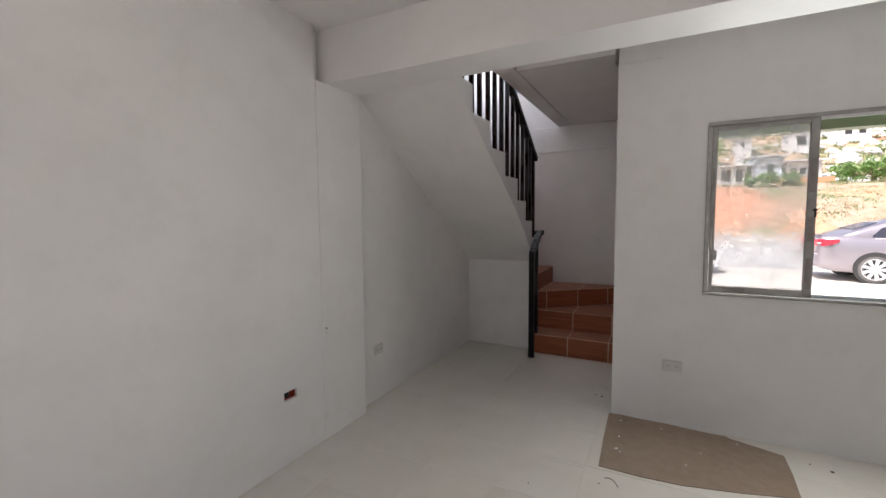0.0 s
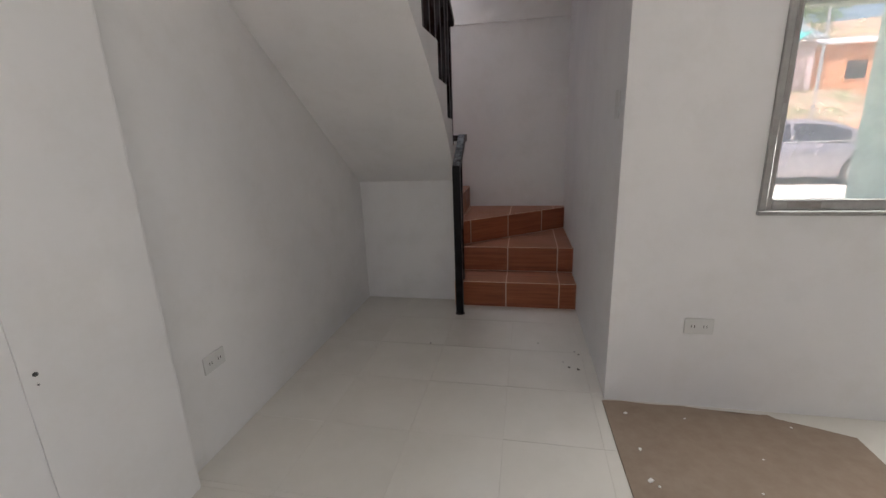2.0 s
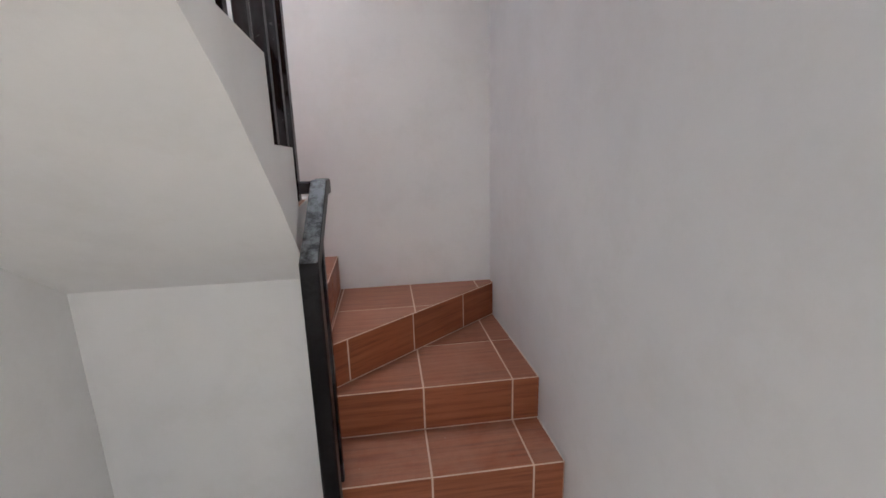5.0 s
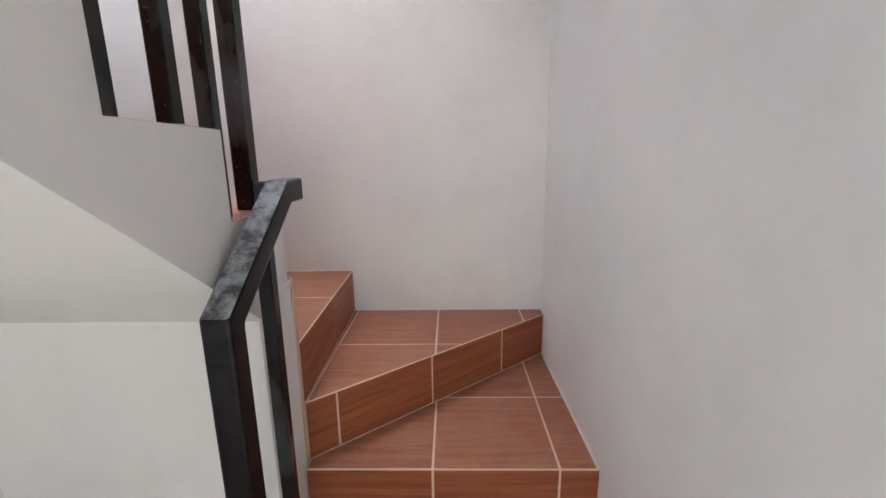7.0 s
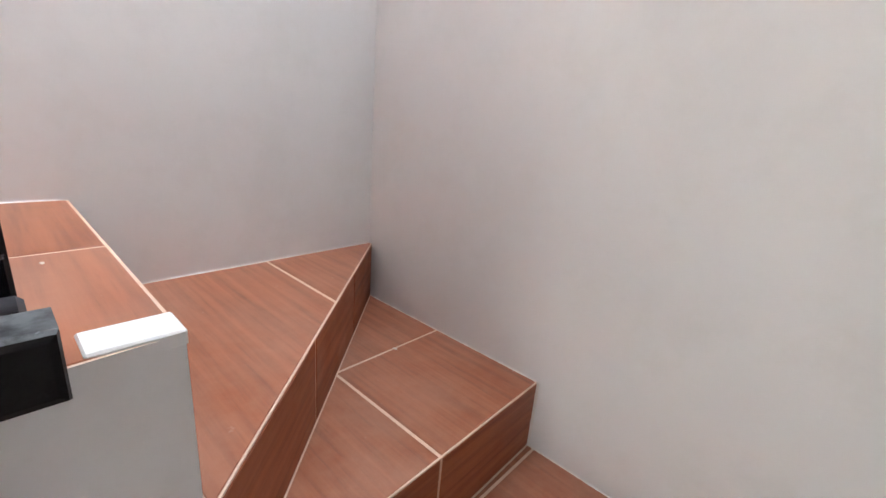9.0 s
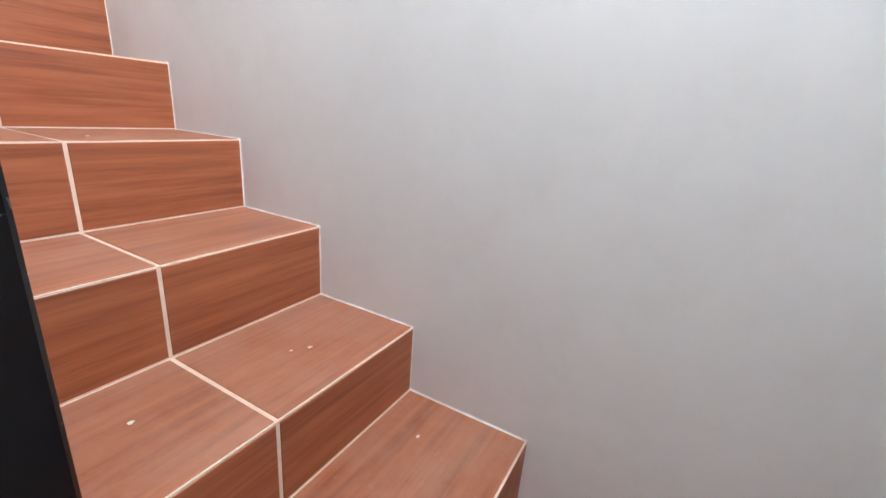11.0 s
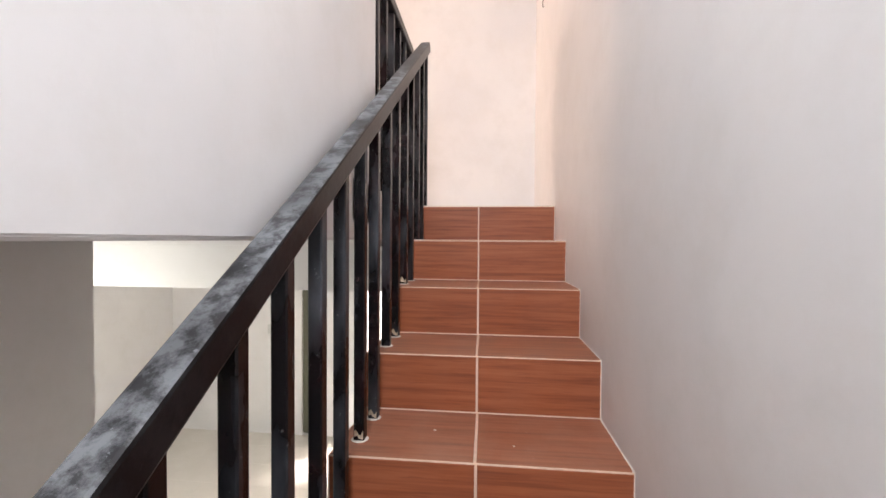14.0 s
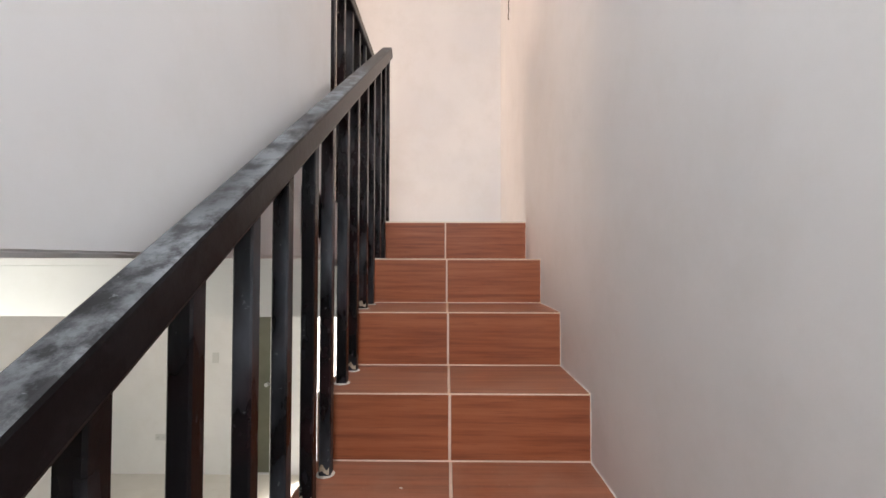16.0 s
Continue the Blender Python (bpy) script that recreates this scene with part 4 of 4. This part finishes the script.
def ground_z(x, y):
    """The verge, the clay bank, the terrace and the hillside above it."""
    if y <= 10.9:
        return GZ - 0.004
    for (y0, z0), (y1, z1) in zip(HILL, HILL[1:]):
        if y <= y1:
            z = z0 + (z1 - z0) * (y - y0) / (y1 - y0)
            break
    rough = min(1.0, (y - 10.9) / 5)
    z += rough * (0.30 * noise.noise((x * 0.3, y * 0.3, 0)) + 0.14 * noise.noise((x * 1.1, y * 1.1, 4)))
    return GZ - 0.06 + z + 0.35 * math.exp(-((x - 4.4) / 1.6) ** 2 - ((y - 21) / 1.6) ** 2)


gvs = [[tg.verts.new((x, y, ground_z(x, y))) for x in XSN] for y in YSN]
for r0, r1 in zip(gvs, gvs[1:]):
    for k in range(len(XSN) - 1):
        tg.faces.new((r0[k], r0[k + 1], r1[k + 1], r1[k])).smooth = True
tagged(link("ground", tg, GROUND), "grey gravel and grassy clay slope", kind="structure")
structure("road", box_bm(-60, -40, GZ - 0.3, 60, 10.9, GZ + 0.002), CONCRETE, "pale concrete street and driveway")
cpm = bmesh.new()
add_box(cpm, 1.725, FRONT + 0.175, 2.62, 4.74, 2.4, 2.72)
add_box(cpm, 1.725, 2.2, 2.33, 4.74, 2.4, 2.62)
structure("carport_roof", cpm, SHADED_GREEN, "green carport slab and beam with their shade put into the colour")
structure("carport_wall", box_bm(4.63, FRONT + 0.175, GZ, 4.78, 2.38, 2.62, bevel=0.005), GREEN, "mint green carport side wall")
structure("alcove_outside", box_bm(1.722, FRONT + 0.175, GZ, 1.742, 1.12, 2.6), GREEN, "mint green outside face of the alcove")


def loft(sections):
    """A skin through closed rings of equal length."""
    bm = bmesh.new()
    rings = [[bm.verts.new(p) for p in s] for s in sections]
    m = len(rings[0])
    for r0, r1 in zip(rings, rings[1:]):
        for k in range(m):
            bm.faces.new((r0[k], r0[(k + 1) % m], r1[(k + 1) % m], r1[k]))
    bm.faces.new(rings[0][::-1])
    bm.faces.new(rings[-1])
    for f in bm.faces:
        f.smooth = True
    return bm


ROOF = ((0.32, 1.06), (0.7, 1.20), (1.1, 1.35), (1.5, 1.455), (2.0, 1.52), (2.5, 1.53), (3.0, 1.47), (3.5, 1.29), (4.0, 1.0))


def roof_z(x):
    for (x0, z0), (x1, z1) in zip(ROOF, ROOF[1:]):
        if x <= x1:
            return z0 + (z1 - z0) * (x - x0) / (x1 - x0)
    return ROOF[-1][1]


def build_car(at, paint, label):
    """A saloon 4.6 m long, its tail at local x = 0, facing +x."""
    car = thing("car", (0, 0, 0), label, "car")
    st = [(-0.04, 0.50, 0.74, 0.62), (0.0, 0.36, 0.96, 0.72), (0.08, 0.28, 1.06, 0.79), (0.30, 0.24, 1.075, 0.83), (0.7, 0.22, 1.04, 0.85), (1.4, 0.21, 1.01, 0.86), (2.6, 0.2, 0.99, 0.86),
          (3.6, 0.2, 0.97, 0.86), (4.1, 0.22, 0.92, 0.83), (4.5, 0.26, 0.78, 0.74), (4.62, 0.34, 0.62, 0.6)]
    half = lambda w, z0, z1: [(w - 0.06, z0), (w - 0.01, z0 + 0.10), (w, z0 + 0.3 * (z1 - z0)), (w + 0.004, z0 + 0.62 * (z1 - z0)), (w - 0.012, z1 - 0.13), (w - 0.05, z1 - 0.05), (w - 0.13, z1)]
    secs = []
    for x, z0, z1, w in st:
        h = half(w, z0, z1)
        secs.append([(x, -y, z) for y, z in h] + [(x, y, z) for y, z in h[::-1]])
    body = part("body", loft(secs), paint, car)
    lean = lambda z: 0.745 - 0.30 * (z - 0.96)
    secs = []
    for x, z1 in ROOF:
        h = [(0.745, 0.96), (lean((0.96 + z1) / 2), (0.96 + z1) / 2), (lean(z1 - 0.05), z1 - 0.05), (lean(z1) - 0.05, z1 - 0.012), (lean(z1) - 0.2, z1 + 0.008)]
        secs.append([(x, -y, z) for y, z in h] + [(x, y, z) for y, z in h[::-1]])
    part("cabin", loft(secs), paint, car)
    for side in (-1, 1):
        for xa, xb in ((0.92, 1.34), (1.39, 2.18), (2.25, 3.42)):
            bm = bmesh.new()
            rows = []
            for k in range(9):
                x = xa + (xb - xa) * k / 8
                zb = 1.025
                zt = max(zb + 0.012, min(roof_z(x) - 0.10, zb + 0.012 + 1.1 * max(0, x - 0.90)))
                rows.append([bm.verts.new((x, side * (lean(z) + 0.006), z)) for z in (zb, zt)] + [bm.verts.new((x, side * (lean(z) - 0.012), z)) for z in (zt, zb)])
            for r0, r1 in zip(rows, rows[1:]):
                for k in range(4):
                    bm.faces.new((r0[k], r0[(k + 1) % 4], r1[(k + 1) % 4], r1[k]))
            bm.faces.new(rows[0])
            bm.faces.new(rows[-1])
            part("side_window", bm, CAR_GLASS, car, "tinted side window")
        # Bright bar added for the sky's reflection along the car's shoulder.
        part("belt_highlight", box_bm(0.95, side * 0.768 - 0.012, 0.995, 3.45, side * 0.768 + 0.012, 1.015, bevel=0.004), RIM, car, "bright strip standing for sky reflected along the shoulder")
        part("door_seam", box_bm(1.362, side * 0.866 - 0.003, 0.34, 1.370, side * 0.866 + 0.003, 0.86), SLOT, body)
        part("door_seam", box_bm(2.212, side * 0.866 - 0.003, 0.32, 2.220, side * 0.866 + 0.003, 0.86), SLOT, body)
        for x in (1.52, 2.36):
            part("door_handle", box_bm(x, side * 0.872 - 0.012, 0.80, x + 0.2, side * 0.872 + 0.012, 0.825, bevel=0.008, seg=2), paint, car)
        # the lamp wraps round the corner of the tail
        bm = bmesh.new()
        cols = []
        for x, y, za, zb in ((-0.03, 0.50, 0.84, 0.96), (-0.012, 0.66, 0.82, 0.97), (0.06, 0.80, 0.82, 0.98), (0.16, 0.846, 0.85, 0.98), (0.30, 0.866, 0.91, 0.975)):
            cols.append([bm.verts.new((x + dx, side * (y - dy), z)) for dx, dy, z in ((0, 0, za), (0, 0, zb), (0.04, 0.05, zb), (0.04, 0.05, za))])
        for r0, r1 in zip(cols, cols[1:]):
            for k in range(4):
                bm.faces.new((r0[k], r0[(k + 1) % 4], r1[(k + 1) % 4], r1[k]))
        bm.faces.new(cols[0])
        bm.faces.new(cols[-1])
        lamp = part("tail_lamp", bm, TAIL, car, "red tail lamp")
        part("reversing_lens", box_bm(-0.03, side * 0.70 - 0.07, 0.875, 0.03, side * 0.70 + 0.03, 0.90, bevel=0.004), PLASTIC, lamp, "white reversing lens")
        for x in (0.95, 3.6):
            t = bmesh.new()
            add_cyl(t, (x, side * 0.775, 0.315), (0, 1, 0), 0.315, 0.19, 36)
            bmesh.ops.bevel(t, geom=[e for e in t.edges if abs(e.verts[0].co.y - e.verts[1].co.y) < 1e-4], offset=0.025, segments=2, affect="EDGES")
            ty = part("tyre", t, TYRE, car, "grey dusty rubber tyre")
            r = bmesh.new()
            y = side * 0.872
            turn = Matrix.Translation((x, y, 0.315)) @ Matrix.Rotation(math.pi / 2, 4, "X")
            add_cyl(r, (x, y, 0.315), (0, 1, 0), 0.06, 0.03, 16)
            for k in range(9):
                m = Matrix.Translation((x, y, 0.315)) @ Matrix.Rotation(k * math.tau / 9, 4, "Y")
                for v in add_box(r, 0.04, -0.014, -0.024, 0.225, 0.014, 0.024):
                    v.co.z *= 1.0 + 0.5 * (v.co.x > 0.1)
                    v.co = m @ v.co
            for ra, rb in ((0.238, 0.238), (0.205, 0.238), (0.205, 0.205)):
                bmesh.ops.create_cone(r, cap_ends=False, segments=36, radius1=ra if side < 0 else rb, radius2=rb if side < 0 else ra, depth=0.03, matrix=turn)
            part("rim", r, RIM, ty, "silver alloy rim")
            hub = bmesh.new()
            add_cyl(hub, (x, side * 0.861, 0.315), (0, 1, 0), 0.215, 0.02, 24)
            part("brake_well", hub, SLOT, ty)
            arch = bmesh.new()
            bmesh.ops.create_cone(arch, cap_ends=True, segments=36, radius1=0.37, radius2=0.37, depth=0.02, matrix=Matrix.Translation((x, side * 0.856, 0.335)) @ Matrix.Rotation(math.pi / 2, 4, "X"))
            part("wheel_arch", arch, SLOT, car)
    part("rear_bumper", box_bm(-0.09, -0.70, 0.36, 0.12, 0.70, 0.66, bevel=0.06, seg=3), paint, car)
    part("boot_lip", box_bm(0.02, -0.62, 1.062, 0.16, 0.62, 1.085, bevel=0.008), paint, car)
    rw = bmesh.new()
    q = [rw.verts.new(v) for v in ((0.66, -0.50, 1.195), (0.66, 0.50, 1.195), (1.06, 0.44, 1.352), (1.06, -0.44, 1.352))]
    rw.faces.new(q)
    bmesh.ops.translate(rw, verts=bmesh.ops.extrude_face_region(rw, geom=rw.faces[:])["geom"][:0] or rw.verts[-4:], vec=(0, 0, 0.012))
    part("rear_window", rw, CAR_GLASS, car, "tinted rear window")
    part("number_plate", box_bm(-0.10, -0.2, 0.46, -0.088, 0.2, 0.58), PLASTIC, car, "pale number plate")
    car.matrix_basis = at
    return car


build_car(pose(5.13, 9.36, GZ + 0.002), CAR_PAINT, "grey-mauve four-door saloon parked on the concrete street")
build_car(pose(3.05, 9.5, GZ + 0.002, 0, 0, 180), DARK_PAINT, "dark saloon parked with its tail towards the grey car")


def house(name, label, x, y, w, d, h, mat, roof_mat, windows, slope=0.5):
    z = ground_z(x + w / 2, y + d / 2) - 0.4
    t = thing(name, (x, y, z), label, "house")
    part("wall", box_bm(0, 0, 0, w, d, h), mat, t)
    bm = bmesh.new()
    add_box(bm, -0.3, -0.4, h, w + 0.3, d + 0.3, h + 0.08)
    for v in bm.verts:
        if v.co.y > d / 2:
            v.co.z += slope
    part("roof", bm, roof_mat, t)
    for wx, wz, ww, wh in windows:
        wo = part("window", box_bm(wx, -0.03, wz, wx + ww, 0.02, wz + wh), SLOT, t, "dark window opening")
        part("window_frame", box_bm(wx - 0.06, -0.05, wz - 0.06, wx + ww + 0.06, -0.031, wz), mat, wo)
    return t


LIGHT_WIN = [(0.25, 0.75, 0.3, 0.5), (0.85, 0.75, 0.3, 0.5)]
house("block_house", "small plain white block house high on the hillside", 7.95, 45, 1.15, 3, 2.2, BLOCK, BLOCK, [(0.3, 1.2, 0.25, 0.4)], 0.1)
house("block_house", "low white unfinished walls with dark openings", 4.5, 30, 2.2, 2.5, 1.55, BLOCK, BLOCK, [(0.25, 0.55, 0.2, 0.75), (0.8, 0.6, 0.5, 0.7), (1.6, 0.55, 0.35, 0.75)], 0.05)
house("block_house", "pale blue-white shack on the terrace", 7.0, 30.5, 1.65, 2.5, 1.85, PALE_BLUE, TIN, [(0.9, 0.9, 0.3, 0.45)], 0.3)
house("block_house", "pale block house with three small windows", 8.85, 30.2, 1.7, 2.5, 1.6, BLOCK, TIN, [(0.15, 0.75, 0.3, 0.45), (0.62, 0.75, 0.3, 0.45), (1.15, 0.75, 0.3, 0.45)], 0.25)
house("block_house", "white house with a dark opening up the hillside", 11.9, 45, 1.55, 3, 2.3, BLOCK, TIN, [(0.5, 0.8, 0.7, 0.75)], 0.2)
house("block_house", "unfinished grey concrete walls among rubble", 16.6, 50, 2.4, 3, 2.0, BLOCK, BLOCK, [(0.5, 0.8, 0.5, 0.7), (1.5, 0.8, 0.5, 0.7)], 0.1)
house("block_house", "unfinished grey concrete walls near the hilltop", 2.2, 52, 2.2, 3, 2.2, BLOCK, TIN, LIGHT_WIN, 0.2)
house("shack", "dusty pink corrugated tin shack with a grey tin roof", 13.2, 23.4, 2.3, 3, 2.5, PINK_TIN, DARK_TIN, [(0.5, 1.45, 0.25, 0.12)], 1.7)


def striped_shed(x, y):
    """A tall lean-to walled with upright sheets of scrap tin in many colours."""
    z = ground_z(x + 0.8, y) - 0.3
    t = thing("shed", (x, y, z), "tall shed of mixed rusty, blue, pink and green tin sheets", "shed")
    u = 0.0
    for k, (w, mat) in enumerate(((0.16, BLOCK), (0.26, RUST_RED), (0.30, PALE_BLUE), (0.24, ROSE), (0.34, DARK_GREEN), (0.22, TIN), (0.16, BLOCK))):
        h = 2.75 + 0.12 * k + 0.05 * math.sin(7 * k)
        bm = bmesh.new()
        n = 6
        for i in range(n):
            d = 0.02 * (i % 2) + 0.015 * (k % 2)
            add_box(bm, u + w * i / n, d, 0, u + w * (i + 1) / n - 0.002, d + 0.03, h)
        part("sheet", bm, mat, t)
        u += w
    part("side_wall", box_bm(0.0, 0.06, 0.0, 0.05, 0.7, 2.7), ROSE, t)
    roof = bmesh.new()
    for v in add_box(roof, -0.15, -0.2, 2.80, u + 0.2, 0.75, 2.86):
        v.co.z += 0.40 * v.co.x
    part("roof", roof, DARK_TIN, t)
    board = bmesh.new()
    for v in add_box(board, u - 0.75, -0.45, 0.25, u - 0.15, -0.40, 1.35):
        v.co.x += 0.75 * (v.co.z - 0.25)
        v.co.y += 0.30 * (v.co.z - 0.25)
    part("leaning_sheet", board, PALE_BLUE, t, "pale blue sheet leaning on the wall")
    return t


def awning(x, y):
    """A teal tarpaulin slung between four poles, higher at one end."""
    z = ground_z(x + 1.0, y) - 0.2
    t = thing("tarpaulin_awning", (x, y, z), "teal tarpaulin awning on thin poles beside the tin shack", "awning")
    vs, fs, n = [], [], 8
    for i in range(n + 1):
        for j in range(5):
            u, v = i / n, j / 4
            vs.append((1.5 * u, 1.4 * v, 2.15 + 0.85 * u + 0.25 * v - 0.18 * math.sin(math.pi * u) * math.sin(math.pi * v) + 0.03 * math.sin(9 * u + 5 * v)))
    for i in range(n):
        for j in range(4):
            a = i * 5 + j
            fs.append((a, a + 5, a + 6, a + 1))
    bm = bmesh.new()
    bv = [bm.verts.new(p) for p in vs]
    for f in fs:
        bm.faces.new([bv[k] for k in f])
    ex = bmesh.ops.extrude_face_region(bm, geom=bm.faces[:])
    for v in ex["geom"]:
        if isinstance(v, bmesh.types.BMVert):
            v.co.z -= 0.05
    part("tarpaulin", bm, TEAL, t)
    for u, v in ((0.05, 0.05), (1.42, 0.05), (0.05, 1.3), (1.42, 1.3)):
        bm = bmesh.new()
        add_cyl(bm, (u, v, 1.08 + 0.28 * u), (0, 0, 1), 0.03, 2.16 + 0.56 * u, 8)
        part("pole", bm, BARK, t)
    return t


striped_shed(11.75, 23.2)
awning(12.95, 21.9)
house("shack", "orange board shack behind the street pole", 15.75, 24.0, 4.6, 4, 2.6, ORANGE, TIN, [(1.6, 0.9, 0.9, 0.9)], 0.9)
fence = thing("fence", (7.55, 26, ground_z(8.5, 26)), "low orange mesh fence on the slope", "fence")
for k in range(3):
    part("panel", box_bm(k * 0.85, 0, -0.2, k * 0.85 + 0.82, 0.03, 0.30), ORANGE, fence)


def rubble(name, label, x0, x1, y0, y1, n, r0, r1, mat, seed):
    """Broken concrete and stones half sunk in the ground."""
    rnd = random.Random(seed)
    bm = bmesh.new()
    for _ in range(n):
        x, y, r = rnd.uniform(x0, x1), rnd.uniform(y0, y1), rnd.uniform(r0, r1)
        m = Matrix.Translation((x, y, ground_z(x, y) + r * 0.1)) @ Euler((rnd.uniform(-0.5, 0.5), rnd.uniform(-0.5, 0.5), rnd.uniform(0, 6))).to_matrix().to_4x4() @ Matrix.Diagonal((r, r * rnd.uniform(0.5, 1), r * rnd.uniform(0.3, 0.7), 1))
        for v in bmesh.ops.create_icosphere(bm, subdivisions=1, radius=1, matrix=m)["verts"]:
            v.co += Vector((rnd.gauss(0, 0.13), rnd.gauss(0, 0.13), rnd.gauss(0, 0.10))) * r
    tagged(link(name, bm, mat), label, "rubble", kind="stuff")


rubble("rubble", "pale grey broken concrete and stones on the verge", 3.6, 10.5, 14.6, 17.2, 420, 0.03, 0.15, STONE, 1)
rubble("gravel_stones", "loose grey stones at the edge of the street", 2.5, 11.5, 11.2, 15.0, 320, 0.015, 0.06, STONE, 2)
rubble("rubble", "white rubble and rock high on the hillside", 14.0, 24.0, 36, 58, 150, 0.2, 0.75, BLOCK, 3)
rubble("rubble", "pale concrete rubble sliding down beside the houses", 10.6, 12.6, 28.5, 33.5, 90, 0.12, 0.45, BLOCK, 4)
rubble("rubble", "scattered white rubble between the houses", 3.0, 14.0, 33, 56, 90, 0.10, 0.45, BLOCK, 5)
rubble("clods", "clods of red clay on the bank", 2.5, 7.5, 18, 22.5, 160, 0.02, 0.08, CLAY, 6)
rubble("clods", "clods of brown soil on the slope", 7.0, 16.0, 16.5, 22.5, 220, 0.02, 0.08, SOIL, 7)


def tufts(label, x0, x1, y0, y1, n, h, seed):
    rnd = random.Random(seed)
    vs, fs = [], []
    for _ in range(n):
        cx, cy = rnd.uniform(x0, x1), rnd.uniform(y0, y1)
        if noise.noise((cx * 0.5, cy * 0.5, 7)) < -0.05:
            continue
        for _ in range(9):
            x, y = cx + rnd.gauss(0, 0.12), cy + rnd.gauss(0, 0.12)
            z, a, k = ground_z(x, y) - 0.05, rnd.uniform(0, 6.3), h * rnd.uniform(0.5, 1.2)
            u = Vector((math.cos(a), math.sin(a), 0)) * 0.03
            lean = Vector((rnd.gauss(0, 0.3), rnd.gauss(0, 0.3), 1)) * k
            p = Vector((x, y, z))
            i = len(vs)
            vs += [p - u, p + u, p + lean]
            fs.append((i, i + 1, i + 2))
    me = bpy.data.meshes.new("grass")
    me.from_pydata(vs, [], fs)
    me.materials.append(GRASS)
    tagged(new("grass", me), label, "grass", kind="stuff")


tufts("dry green grass on the slope", 5.0, 17.0, 17.5, 27.0, 1500, 0.11, 1)
tufts("bright green grass on the hillside", 0.0, 26.0, 31, 60, 3200, 0.35, 2)
pole = bmesh.new()
add_cyl(pole, (10.62, 14.0, 2.6), (0, 0, 1), 0.05, 5.8, 12)
tagged(link("street_pole", pole, STEEL), "slim pale steel pole beside the street", "pole")
drum = bmesh.new()
add_cyl(drum, (12.75, 20.9, ground_z(12.75, 20.9) + 0.13), (0, 0, 1), 0.16, 0.34, 20)
tagged(link("drum", drum, BLUE), "blue plastic drum beside the shack", "drum")


def tree(x, y, h, r, label):
    z = ground_z(x, y) - 0.1
    t = thing("tree", (x, y, z), label, "tree")
    tr = bmesh.new()
    add_cyl(tr, (0, 0, h * 0.3), (0, 0, 1), 0.05 * h * 0.5, h * 0.6, 10, 0.02 * h * 0.5)
    for k in range(6):
        a = k * 1.05
        add_cyl(tr, (math.cos(a) * r * 0.3, math.sin(a) * r * 0.3, h * 0.62), (math.cos(a) * 0.8, math.sin(a) * 0.8, 0.8), 0.05, r * 0.9, 6, 0.015)
    part("trunk", tr, BARK, t)
    vs, fs = [], []
    rnd = random.Random(int(x * 10 + y))
    for k in range(26):
        c = Vector((rnd.gauss(0, r * 0.45), rnd.gauss(0, r * 0.45), h * 0.75 + rnd.gauss(0, r * 0.35)))
        for j in range(70):
            p = c + Vector((rnd.gauss(0, r * 0.16), rnd.gauss(0, r * 0.16), rnd.gauss(0, r * 0.13)))
            u = Vector((rnd.uniform(-1, 1), rnd.uniform(-1, 1), rnd.uniform(-1, 1))).normalized() * 0.10 * (h / 3) ** 0.5
            w = u.cross(Vector((rnd.uniform(-1, 1), rnd.uniform(-1, 1), 1))).normalized() * 0.05 * (h / 3) ** 0.5
            i = len(vs)
            vs += [p - u, p + w, p + u, p - w]
            fs.append((i, i + 1, i + 2, i + 3))
    me = bpy.data.meshes.new("crown")
    me.from_pydata(vs, [], fs)
    me.materials.append(LEAF)
    cr = new("crown", me)
    cr.parent = t


for x, y, h, r in ((5.9, 23.4, 0.6, 0.4), (6.8, 23.2, 0.8, 0.45), (7.7, 23.6, 0.6, 0.4), (4.9, 31.0, 1.2, 0.8), (3.4, 40, 2.4, 1.6), (5.2, 42, 2.2, 1.4)):
    tree(x, y, h, r, "low green bush on the slope")
for x, y, h, r in ((10.8, 27.0, 1.2, 0.7), (11.7, 26.4, 1.3, 0.7), (12.7, 27.4, 1.3, 0.7)):
    tree(x, y, h, r, "bright green shrub on the terrace")
tree(14.5, 30, 4.6, 1.8, "leafy green tree behind the shacks")
tree(18.5, 31, 6.0, 2.6, "tall leafy tree behind the orange shack")
